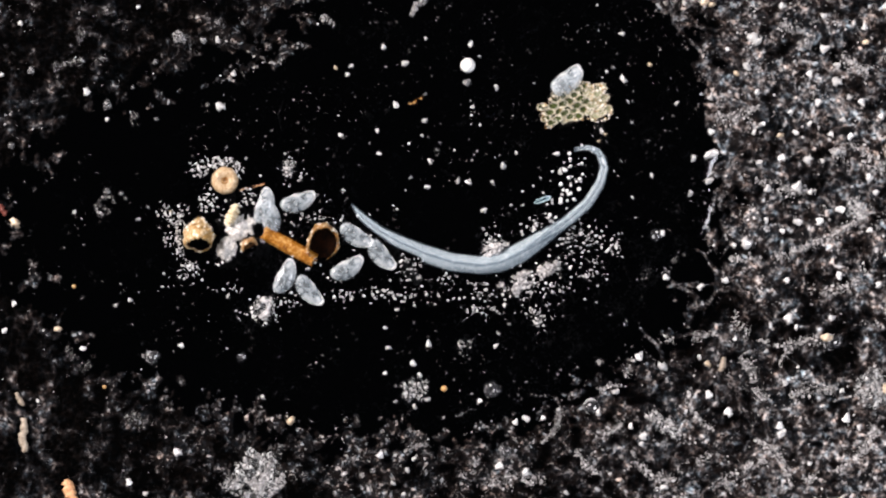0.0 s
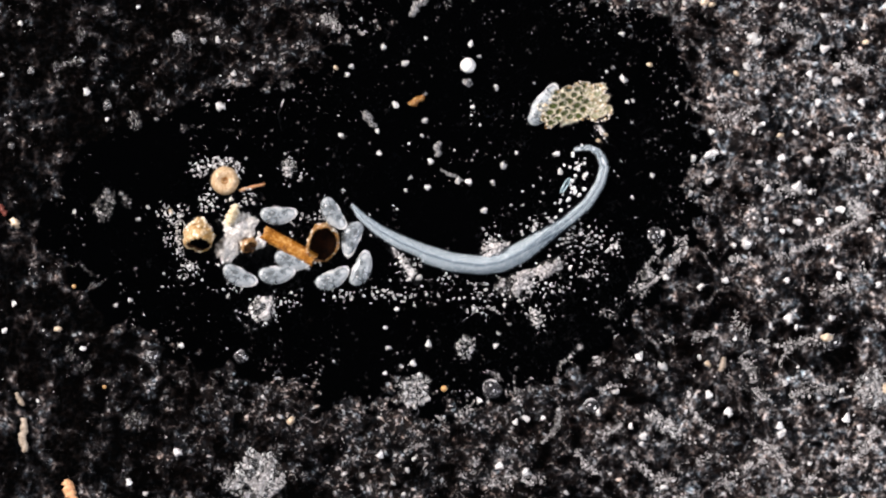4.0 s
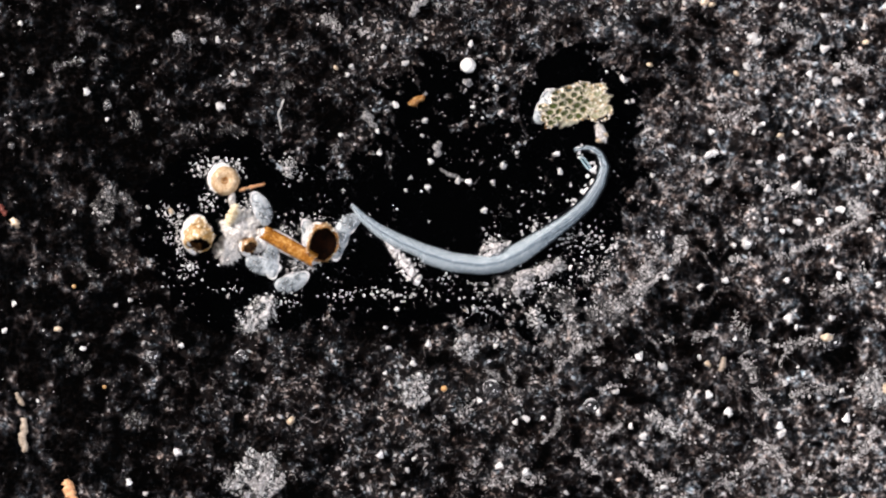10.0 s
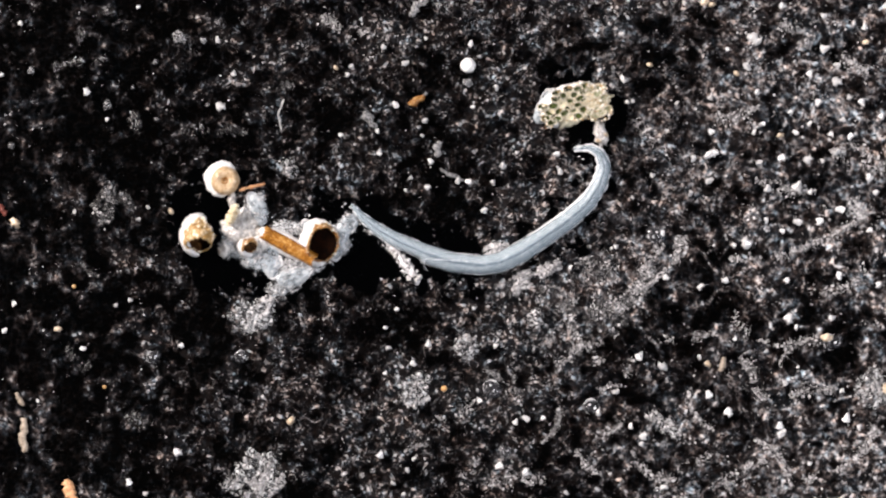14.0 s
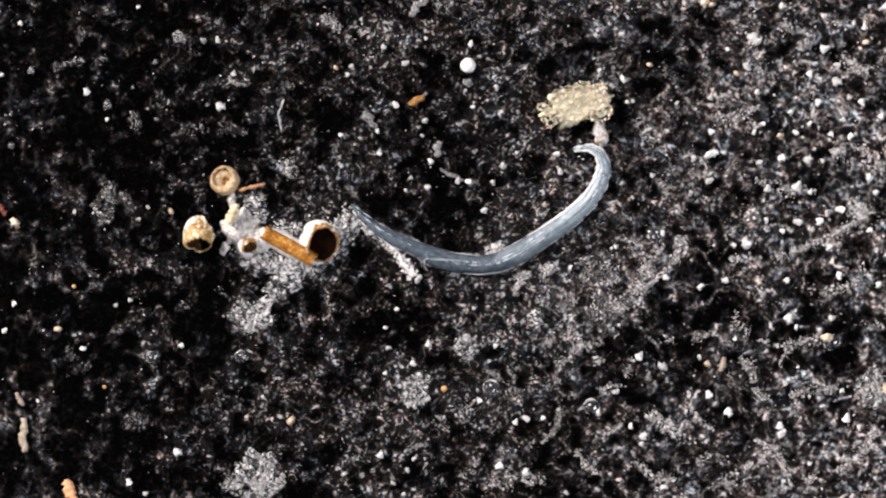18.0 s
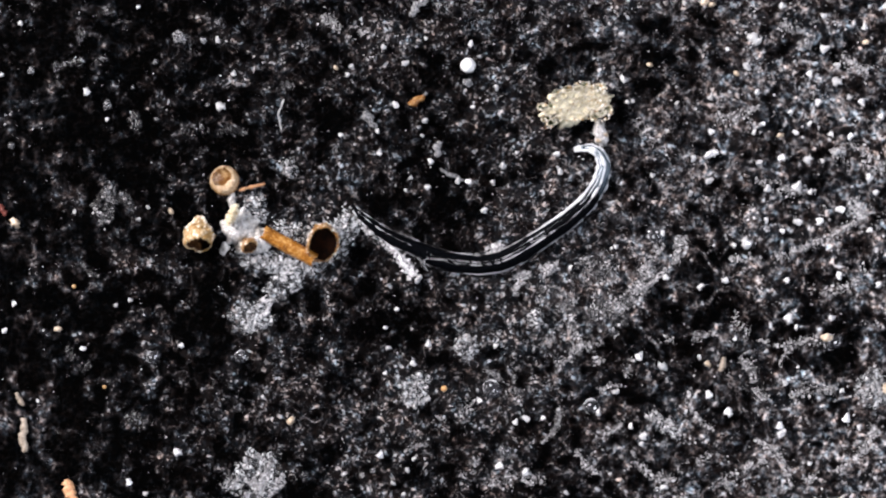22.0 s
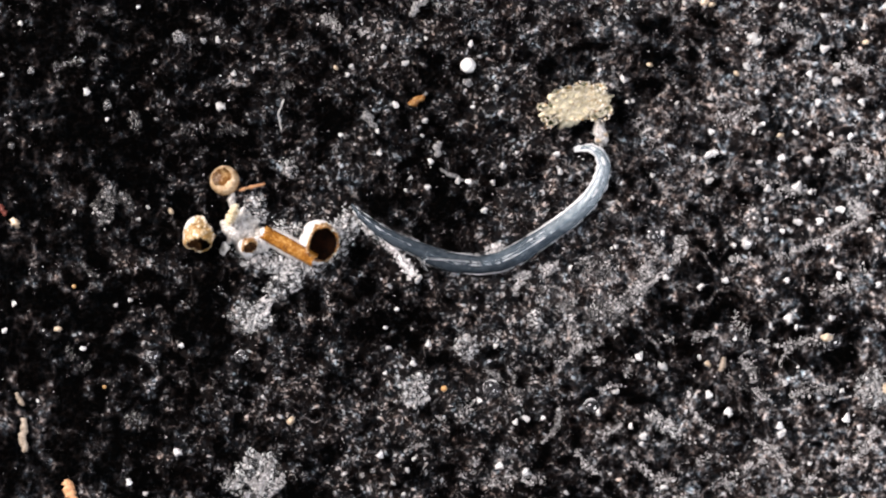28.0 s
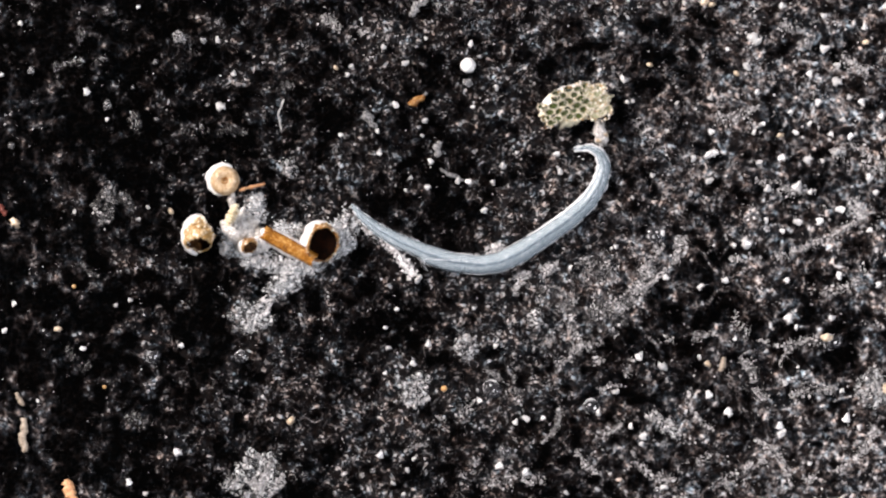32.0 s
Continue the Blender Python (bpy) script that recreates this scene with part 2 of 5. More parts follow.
M_MENISCUS = surface("lit_white_meniscus", (0.66, 0.66, 0.65), (0.95, 0.94, 0.92), 7, 0.2, bump=0.6, clear=0.1)
M_WALL = surface("cell_wall", (0.40, 0.34, 0.20), (0.98, 0.96, 0.90), 5, 0.15, mid=(0.80, 0.74, 0.58), spread=0.3, coat=0.6)
M_CELLBED = surface("dry_cell_bed", (0.40, 0.35, 0.20), (0.86, 0.80, 0.62), 6, 0.5, bump=1.0)
M_GREEN = surface("green_cell", (0.004, 0.006, 0.002), (0.075, 0.10, 0.02), 8, 0.3, spread=0.6)
M_PALEGREEN = surface("pale_green_cell", (0.07, 0.09, 0.03), (0.5, 0.5, 0.32), 8, 0.3, spread=0.4)
M_TAN = surface("tan_splinter", (0.12, 0.09, 0.06), (0.45, 0.38, 0.3), 8, 0.5)
M_RIB = surface("pale_ribs", (0.35, 0.27, 0.14), (0.9, 0.85, 0.7), 7, 0.35, mid=(0.66, 0.58, 0.40))
M_DARKRED = surface("dark_red_flake", (0.06, 0.012, 0.008), (0.25, 0.07, 0.05), 6, 0.5)
M_ORANGE = surface("orange_splinter", (0.45, 0.2, 0.08), (0.75, 0.45, 0.25), 9, 0.5)


# ---- the slide: one sheet of dried film ----
def density(x, y):
    """How thick the deposit lies: thick at the right and the bottom, thin at the left, thinner at its edge as vignette.
    """
    d = 0.35 + 0.05 * smooth(950, 1480, x) - 0.022 * smooth(480, 800, y) * smooth(600, 1050, x) + 0.02 * smooth(150, 0, y) * smooth(400, 700, x)
    d = d + 0.13 * np.exp(-((x - 1010) / 190) ** 2 - ((y - 460) / 130) ** 2) - 0.15 * np.exp(-((x - 670) / 100) ** 2 - ((y - 560) / 65) ** 2)
    d = d - 0.09 * np.exp(-((x - 735) / 95) ** 2 - ((y - 400) / 55) ** 2) - 0.07 * np.exp(-((x - 570) / 70) ** 2 - ((y - 280) / 60) ** 2)
    d = d - 0.16 * np.exp(-((x - 1290) / 270) ** 2 - ((y - 610) / 150) ** 2)
    d = d - 0.08 * np.exp(-((x - 735) / 60) ** 2 - ((y - 535) / 45) ** 2)
    d = d - 0.06 * np.exp(-((x - 370) / 130) ** 2 - ((y - 190) / 110) ** 2)
    # the x < 160 term thins the deposit to imitate lens vignetting
    return d - 0.15 * smooth(660, 260, x) - 0.05 * smooth(160, 0, x) + 0.015 * smooth(560, 760, y) * smooth(760, 500, x)


def clumps(x, y):
    """Where deposit lies, 0 to 1: ragged patches with bare black between."""
    big, mid = fbm(x, y, 130, 3, 2), fbm(x, y, 21, 11, 4)
    wx, wy = x + 40 * vnoise(x, y, 80, 301), y + 40 * vnoise(x, y, 80, 333)
    line = np.exp(-((fbm(wx, wy, 95, 211, 2) - 0.5) / 0.034) ** 2) + 0.8 * np.exp(-((fbm(wx, wy, 60, 419, 2) - 0.5) / 0.028) ** 2)
    return smooth(0.19, 0.76, 0.26 * big + 0.74 * mid + density(x, y) - 0.44 + (0.15 + 0.13 * smooth(700, 1200, x)) * line)


def ground_height(x, y):
    a, b = vnoise(x, y, 13, 23), vnoise(x, y, 6.5, 29)
    lump = (1 - np.abs(2 * a - 1)) * (0.4 + 0.6 * b)
    return clumps(x, y) * (1.5 + 2.6 * lump + 1.7 * vnoise(x, y, 3.4, 41)) + 0.3 * b - 0.4


def axis(lo, hi, step, far):
    inner = np.arange(lo, hi + step / 2, step)
    out = 60 * np.arange(1, far + 1)
    return np.concatenate([lo - out[::-1], inner, hi + out])


def make_ground():
    xs, ys = axis(-12, 1580, 2.4, 12), axis(-12, 894, 2.4, 12)
    gx, gy = np.meshgrid(xs, ys, indexing="ij")
    z = ground_height(gx, gy)
    v = np.stack([gx - FIELD_X, FIELD_Y - gy, z], -1).reshape(-1, 3)
    f = grid_faces(len(xs), len(ys))[:, ::-1]
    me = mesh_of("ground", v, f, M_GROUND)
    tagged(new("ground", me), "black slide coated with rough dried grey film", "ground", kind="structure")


# ---- the drying water: a low dome whose edge draws in as it sinks ----
def ellipse(x, y, cx, cy, rx, ry, turn):
    """Roughly the distance outside an ellipse (negative inside)."""
    a = math.radians(turn)
    u, v = (x - cx) * math.cos(a) - (y - cy) * math.sin(a), (x - cx) * math.sin(a) + (y - cy) * math.cos(a)
    k = np.sqrt((u / rx) ** 2 + (v / ry) ** 2) + 1e-9
    return (k - 1) * min(rx, ry)


def union(x, y, blobs, soft=30.0):
    s = 0.0
    for blob in blobs:
        s = s + np.exp(-np.clip(ellipse(x, y, *blob) / soft, -30, 30))
    return -soft * np.log(s)


WET = [
    (0.0, [(620, 420, 520, 330, 0), (900, 290, 368, 405, 0), (730, 615, 260, 160, 8), (180, 390, 140, 110, 0), (840, 40, 275, 195, 0)]),
    (3.0, [(560, 410, 440, 265, 0), (960, 270, 305, 345, 0), (760, 600, 270, 140, 0), (200, 380, 105, 85, 0), (845, 60, 235, 165, 0)]),
    (6.0, [(430, 420, 195, 180, 0), (200, 365, 66, 52, 0), (640, 400, 250, 190, 0), (960, 280, 232, 250, 0), (960, 500, 190, 150, 30), (850, 150, 210, 120, 0)]),
    (8.5, [(400, 410, 145, 160, 0), (560, 440, 155, 120, 0), (720, 400, 175, 130, -10), (900, 380, 210, 190, 25), (1030, 230, 115, 150, 0), (780, 180, 85, 75, 0), (960, 490, 125, 100, 25)]),
    (11.0, [(390, 400, 92, 130, 0), (490, 500, 105, 72, 25), (590, 420, 85, 75, 0), (690, 430, 75, 62, -30), (800, 460, 125, 52, -8), (940, 430, 135, 58, 30),
            (1050, 330, 46, 95, 0), (1020, 180, 90, 76, 0)]),
    (13.0, [(380, 390, 70, 95, 0), (500, 460, 100, 48, 0), (600, 420, 55, 50, 0), (700, 420, 85, 34, -35), (830, 450, 110, 32, 0), (960, 410, 105, 30, 35),
            (1050, 330, 30, 75, 0), (1020, 185, 76, 56, 0)]),
    (15.0, [(500, 420, 90, 30, 0), (1030, 190, 50, 45, 0), (700, 430, 80, 22, -25)]),
]


def dry_time(x, y):
    """When the water's edge passes a place, in seconds."""
    d = [union(x, y, blobs, 26.0) + (34 * (fbm(x, y, 90, 71, 2) - 0.5) + 26 * (fbm(x, y, 34, 73, 2) - 0.5)) for _, blobs in WET]
    for k in range(1, len(d)):
        d[k] = np.maximum(d[k], d[k - 1] + 2.0)
    t = np.where(d[0] > 0, -d[0] / 40.0, 0.0)
    for k in range(len(d) - 1):
        (t0, _), (t1, _) = WET[k], WET[k + 1]
        inside = (d[k] <= 0) & (d[k + 1] > 0)
        t = np.where(inside, t0 + (t1 - t0) * (-d[k]) / (d[k + 1] - d[k]), t)
    last = d[-1] <= 0
    return np.where(last, 15.0 + np.minimum(1.0, -d[-1] / 30.0), t)


FALL = 1.15                                    # how fast the level drops, micrometres a second


def water_height(x, y):
    return FALL * dry_time(x, y) + 1.2


def make_water():
    xs, ys = np.arange(-60, 1640, 7.0), np.arange(-90, 980, 7.0)
    gx, gy = np.meshgrid(xs, ys, indexing="ij")
    z = np.maximum(water_height(gx, gy), -8.0)
    v = np.stack([gx - FIELD_X, FIELD_Y - gy, z], -1).reshape(-1, 3)
    me = mesh_of("water", v, grid_faces(len(xs), len(ys))[:, ::-1], M_WATER)
    return tagged(new("water", me), "shallow pool of dark water drying on the slide", "water", kind="structure")


def level(t):
    return -FALL * t


make_ground()
water = make_water()


def ico():
    bm = bmesh.new()
    bmesh.ops.create_icosphere(bm, subdivisions=1, radius=1.0)
    base = np.array([v.co[:] for v in bm.verts])
    tri = np.array([[v.index for v in f.verts] for f in bm.faces])
    bm.free()
    return base, tri


def strewn(name, x, y, z, r, mat, seed):
    """Very many small angular crumbs in one mesh."""
    base, tri = ico()
    rng = np.random.default_rng(seed)
    k, n = len(base), len(x)
    shape = base[None] * (1 + 0.35 * rng.uniform(-1, 1, (n, k, 1))) * rng.uniform(0.6, 1.35, (n, 1, 3))
    v = shape * np.asarray(r)[:, None, None] + np.stack([x - FIELD_X, FIELD_Y - y, z], -1)[:, None, :]
    f = tri[None] + (np.arange(n) * k)[:, None, None]
    return mesh_of(name, v.reshape(-1, 3), f.reshape(-1, 3), mat)


def make_crumbs():
    """Deposit that dried in swirling lines and patches, thick where the film is thick."""
    rng = np.random.default_rng(12)
    n = 260000
    x, y = rng.uniform(-20, 1590, n), rng.uniform(-20, 902, n)
    p = clumps(x, y) * (0.15 + 0.85 * smooth(0.35, 0.7, vnoise(x, y, 8, 77))) * (0.15 - 0.07 * smooth(900, 1450, x)) + 0.003 + 0.010 * smooth(300, 650, x) * smooth(0.4, 0.6, vnoise(x, y, 19, 83))
    keep = rng.uniform(0, 1, n) < p
    x, y = x[keep], y[keep]
    r = (0.45 + 0.2 * smooth(0.2, 0.6, clumps(x, y))) + 1.2 * rng.uniform(0, 1, len(x)) ** 3 + (0.15 + 1.0 * rng.uniform(0, 1, len(x)) ** 2) * smooth(950, 1450, x)
    z = ground_height(x, y) + 0.5 * r
    right = x > 980 + 160 * rng.uniform(-1, 1, len(x))
    for side, mat in ((~right, M_CRUMB), (right, M_CRUMB_SOFT)):
        me = strewn("dried_deposit", x[side], y[side], z[side], r[side], mat, 5)
        tagged(new("dried_deposit", me), "pale crumbs of dried deposit in swirls on the slide", "deposit", "dried deposit", "stuff")


make_crumbs()


# ---- rounded grains ----
def lumpy(name, seed, mat, lump=0.18, detail=2, sx=1.0, sy=1.0, sz=1.0, r=1.0, facets=False):
    bm = bmesh.new()
    bmesh.ops.create_icosphere(bm, subdivisions=detail, radius=1.0)
    rng = Vector((seed * 3.1, seed * 1.7, seed * 0.9))
    for v in bm.verts:
        k = 1 + lump * noise.noise(v.co * 1.6 + rng) + lump * 0.5 * noise.noise(v.co * 4 + rng)
        v.co = Vector((v.co.x * sx, v.co.y * sy, v.co.z * sz)) * k * r * UM
    for f in bm.faces:
        f.smooth = not facets
    me = bpy.data.meshes.new(name)
    bm.to_mesh(me)
    bm.free()
    me.materials.append(mat)
    return me


# ---- the roundworm ----
SPINE = [(622, 362, 3), (640, 384, 8), (670, 408, 12), (705, 428, 15), (750, 448, 17), (800, 464, 18), (850, 470, 18), (885, 465, 19),
         (920, 448, 20), (960, 422, 18), (1005, 391, 17), (1040, 360, 15.5), (1062, 325, 13.5), (1070, 295, 12), (1061, 271, 8.5), (1043, 261, 6), (1016, 265, 3)]


def spine(n):
    """Even steps along the worm: places, half widths, and the way across."""
    pts = np.array(SPINE, float)
    cum = np.concatenate([[0], np.cumsum(np.hypot(*np.diff(pts[:, :2], axis=0).T))])
    s = np.linspace(0, cum[-1], n)
    dense = np.linspace(0, cum[-1], 600)
    out = []
    for k in range(3):
        c = np.interp(dense, cum, pts[:, k])
        for _ in range(30):
            c[1:-1] = (c[:-2] + 2 * c[1:-1] + c[2:]) / 4
        out.append(np.interp(s, dense, c))
    x, y, w = out
    tx, ty = np.gradient(x), np.gradient(y)
    q = np.hypot(tx, ty)
    return x, y, w, -ty / q, tx / q


def raised_ends(s):
    """The worm holds both ends a little off the slide."""
    return 6.0 * smooth(0.87, 0.95, s) + 6.0 * smooth(0.13, 0.03, s)


def lower_lobe(x):
    """How far the lower side bulges: pinched, then a rounded step where the lower fold begins."""
    return 1 - 0.24 * smooth(690, 738, x) * (1 - smooth(747, 753, x)) + 0.12 * smooth(747, 753, x) * (1 - smooth(770, 850, x))


def worm_strip(name, lo, hi, n, rows, mat, lifts, wide, rough, seed, low=-2.0, sides=(-1.0, 1.0), tall=1.15):
    """A rounded length of the worm between two steps of n: one thin layer of flesh for each lift of its back."""
    x, y, w, ax, ay = (a[lo:hi + 1] for a in spine(n))
    rise = raised_ends(np.arange(lo, hi + 1) / (n - 1))[:, None]
    u = np.linspace(*sides, rows)
    verts, faces = [], []
    side = np.where(u > 0, lower_lobe(x)[:, None], 1.0)
    for k, lift in enumerate(lifts):
        W = (w * (wide - 0.004 * k))[:, None] * side
        X, Y = x[:, None] + ax[:, None] * u * W, y[:, None] + ay[:, None] * u * W
        arch = np.sqrt(np.clip(1 - u * u, 0, 1))
        Z = low + (w * tall)[:, None] * arch + (lift + rise - low) * np.minimum(1, arch * 3)
        Z = Z + rough * (vnoise(X, Y, 3.0, seed) + 0.5 * vnoise(X, Y, 9, seed + 1) - 0.75) * np.minimum(1, arch * 2)
        if sides[1] < 1 or sides[0] > -1:
            Z = Z - 6.0 * smooth(0.06, 0.3, u if sides[1] < 1 else -u) - (0.25 if sides[0] > -1 else 0.0)
        faces.append(grid_faces(len(x), rows) + sum(len(v) for v in verts))
        verts.append(np.stack([X - FIELD_X, FIELD_Y - Y, Z], -1).reshape(-1, 3))
    m, edge = len(verts[0]), np.arange(len(x)) * rows + (0 if sides[0] <= -1 else rows - 1)
    for k in range(len(lifts) - 1):
        low_edge, next_edge = edge + k * m, edge + (k + 1) * m
        faces.append(np.stack([low_edge[:-1], low_edge[1:], next_edge[1:], next_edge[:-1]], -1))
    me = mesh_of(name, np.concatenate(verts), np.concatenate(faces), mat)
    if len(lifts) > 1:
        me.materials.append(M_THIN)
        me.materials.append(M_HALF)
        index = np.zeros(len(me.polygons), np.int32)
        index[:4 * len(faces[0])], index[:2 * len(faces[0])] = 2, 1
        me.polygons.foreach_set("material_index", index)
    return me


def thread(name, pts, radius, mat, even=0.0):
    """A thin uneven ridge along points (x, y, z)."""
    pts = np.asarray(pts, float)
    d = np.gradient(pts, axis=0)
    q = np.hypot(d[:, 0], d[:, 1]) + 1e-9
    ax, ay = -d[:, 1] / q, d[:, 0] / q
    k = 6
    ang = np.linspace(0, 2 * np.pi, k, endpoint=False)
    r = radius * np.maximum(0.04, 3.4 * vnoise(pts[:, 0], pts[:, 1], 8, 5) * vnoise(pts[:, 0], pts[:, 1], 31, 6) - 0.3)
    r = r * (1 - even) + even * radius * (0.45 + 0.9 * vnoise(pts[:, 0], pts[:, 1], 7, 5))
    X = pts[:, :1] + ax[:, None] * np.cos(ang) * r[:, None]
    Y = pts[:, 1:2] + ay[:, None] * np.cos(ang) * r[:, None]
    Z = pts[:, 2:] + np.sin(ang) * r[:, None]
    v = np.stack([X - FIELD_X, FIELD_Y - Y, Z], -1).reshape(-1, 3)
    return mesh_of(name, v, grid_faces(len(pts), k, wrap=True), mat)


WORM_N, SECTIONS = 432, 36
FLESH = tuple(8.0 - 0.5 * k for k in range(7))               # layers of flesh, from the outermost in
worm = tagged(new("roundworm"), "pale blue-grey curved roundworm lying on the wet slide", "roundworm")
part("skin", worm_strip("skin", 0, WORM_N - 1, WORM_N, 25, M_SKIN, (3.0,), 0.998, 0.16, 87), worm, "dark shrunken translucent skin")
worm_sections = []
for k in range(SECTIONS):
    lo, hi = round(k * (WORM_N - 1) / SECTIONS), round((k + 1) * (WORM_N - 1) / SECTIONS)
    for half in ((-1.0, 0.3), (-0.3, 1.0)):
        worm_sections.append(part("body_section", worm_strip("body_section", lo, hi, WORM_N, 16, M_WORM, FLESH, 1.0, 0.16, 87, sides=half), worm))
sx, sy, sw, sax, say = spine(WORM_N)
creases = []
CREASES = ((0.96, "bright dried lower edge", 0, 0.8, 0.3), (-0.92, "bright dried upper edge, swollen as a highlight", 0, 0.55, 2.4), (0.08, "bright crease between the two folds", 107, 0.75, 0.9),
           (-0.46, "crumbly dried crease", 225, 0.25, 0.8), (-0.18, "thin dried crease", 12, 0.5, -0.6))
for off, lab, first, thin, thick in CREASES:
    wob = off + 0.18 * (vnoise(sx, sy, 60, 9) - 0.5)
    reach = sw * wob * np.where(wob > 0, lower_lobe(sx), 1.0)
    if first == 107:
        reach = reach + 16 * smooth(first + 9, first, np.arange(WORM_N))
    zz = 2.6 + sw * 1.15 * np.sqrt(np.clip(1 - wob * wob, 0, 1)) + (1.15 if abs(off) > 0.5 else 0.55) + raised_ends(np.linspace(0, 1, WORM_N))
    girth = np.maximum(0.02, thin + thick * smooth(230, 300, np.arange(WORM_N)))
    # upper edge: raised and thickened to the right to stand for a highlight
    if off < -0.5:
        zz = zz + 3.0 * smooth(240, 300, np.arange(WORM_N))
    creases.append(part("crease", thread("crease", np.stack([sx + sax * reach, sy + say * reach, zz], -1)[first or 6:], girth[first or 6:], M_RIDGE, smooth(235, 290, np.arange(WORM_N))[first or 6:] if off < -0.5 else 0.0), worm, lab))


def fold_lip():
    """The raised rounded end of the lower fold, which shows once the worm dries."""
    u = np.linspace(0, 1, 70)
    bend = np.minimum(u / 0.35, 1) * np.pi
    along = np.clip((u - 0.35) / 0.65, 0, 1)
    x = 757 - 6.5 * np.sin(bend) + 95 * along
    y = 468 + 10 * np.cos(bend) + 7 * along
    z = 33 - 8 * np.cos(bend) * (y > 466)
    return part("fold_lip", thread("fold_lip", np.stack([x, y, z], -1), 0.75 * (1 - 0.9 * along), M_RIDGE, 0.7), worm, "pale raised lip of the lower fold")


lip = fold_lip()


def dryness(s, t):
    """How far the worm has shrivelled at the share s of its length, 0 to 1."""
    times = [0, 14, 16, 17, 18, 19, 20, 21, 21.6, 23, 24, 25, 26.5, 28, 29, 30, 31, 32]
    left = [0, .06, .24, .31, .38, .425, .46, .56, 1, 1, 1, .82, .52, .43, .40, .37, .29, .18]
    middle = [0, .04, .22, .31, .39, .43, .48, .66, 1, 1, 1, .92, .52, .44, .41, .36, .27, .14]
    right = [0, 0, .06, .16, .22, .28, .36, .46, .9, .9, .72, .5, .42, .33, .30, .24, .15, .08]
    tip = [0, 0, 0, 0, 0, .02, .04, .09, .3, .3, .2, .2, .12, .04, 0, 0, 0, 0]
    at = [np.interp(t, times, row) for row in (left, middle, right, tip)]
    return float(np.interp(s, [0.12, 0.4, 0.66, 0.86], at))


def worm_sink(s, t):
    d = dryness(s, t)
    return 1.4 * min(1.0, d / 0.03) + 7.2 * d + 10.0 * max(0.0, d - 0.88)


def pinch(s, t):
    """How far the two halves of the body are drawn together while the worm still lies slack in water."""
    return float(4.6 * smooth(0.5, 0.72, s) * (1 - smooth(9.0, 11.5, t)) * (1 - 0.4 * smooth(0.9, 1.0, s)))


def worm_sunk(k, ends, inward):
    """A body section lowered by one depth at its fore end and another at its hind end, and moved sideways."""
    lo, hi = round(k * (WORM_N - 1) / SECTIONS), round((k + 1) * (WORM_N - 1) / SECTIONS)
    a, b = P(sx[lo], sy[lo], 0), P(sx[hi], sy[hi], 0)
    mid, run = (a + b) / 2, b - a
    tilt = math.atan2((ends[0] - ends[1]) * UM, run.length)
    turn = Matrix.Rotation(tilt, 4, Vector((run.y, -run.x, 0)).normalized())
    i = (lo + hi) // 2
    aside = Vector((sax[i], -say[i], 0)) * inward * UM
    return Matrix.Translation(mid + aside + Vector((0, 0, -sum(ends) / 2 * UM))) @ turn @ Matrix.Translation(-mid)


# ---- shells and the amber rod ----
def shell_mesh(name, radius, tall, mouth, thick, mat_out, mat_in, lump, seed, lip, hood, taper):
    """A flask-like shell turned round z, its ragged mouth up and hooded on one side: outer wall, rim and inner wall
    with the mouth's shade in its colour.
    """
    k, rows_out, rows_in = 48, 22, 14
    ang = np.linspace(0, 2 * np.pi, k, endpoint=False)
    edge = mouth * (1 - hood * np.cos(ang - lip) + 0.26 * (vnoise(np.cos(ang) * 2.5 + seed, np.sin(ang) * 2.5, 1, seed) - 0.5) + 0.16 * (vnoise(np.cos(ang) * 8, np.sin(ang) * 8 + seed, 1, seed + 1) - 0.5))
    s1, s2 = np.linspace(0, 1, rows_out)[:, None], np.linspace(0, 1, rows_in)[:, None]
    out, back = np.pi + (edge - np.pi) * s1, edge + (np.pi - edge) * s2
    R = np.concatenate([radius * np.sin(out), (radius - thick) * np.sin(back)])
    R *= 1 - taper * smooth(0.1, -1.0, np.cos(np.concatenate([out, back])))
    Z = np.concatenate([tall * np.cos(out), np.maximum((tall - thick) * np.cos(back) + 0.2, -0.12 * tall)])
    X, Y = R * np.cos(ang), R * np.sin(ang)
    n3 = 1 + lump * (fbm(X + Z * 0.7 + 50 * seed, Y - Z * 0.6, 9, seed, 2) - 0.5) * 2
    v = np.stack([X * n3, Y * n3, Z * n3], -1).reshape(-1, 3)
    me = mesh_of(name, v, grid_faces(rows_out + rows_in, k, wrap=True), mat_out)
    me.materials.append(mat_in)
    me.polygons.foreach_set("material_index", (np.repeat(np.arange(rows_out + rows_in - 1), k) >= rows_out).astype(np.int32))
    return me


def shell(x, y, z, radius, tall, mouth, tilt, heading, label, mat=M_AMBER, lump=0.06, seed=1, long=1.0, inside=M_INSIDE_SHADE, lip=2.2, hood=0.12, taper=0.0):
    top = tagged(new("testate_shell"), label, "shell", "amoeba shells in the debris")
    top.location = P(x, y, 0)
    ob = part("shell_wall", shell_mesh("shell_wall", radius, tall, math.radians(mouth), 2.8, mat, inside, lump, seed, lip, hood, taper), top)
    ob.matrix_basis = Matrix.Translation((0, 0, z * UM)) @ Matrix.Rotation(radians(heading), 4, "Z") @ Matrix.Diagonal((1, long, 1, 1)) @ Matrix.Rotation(radians(tilt), 4, "X")
    return top


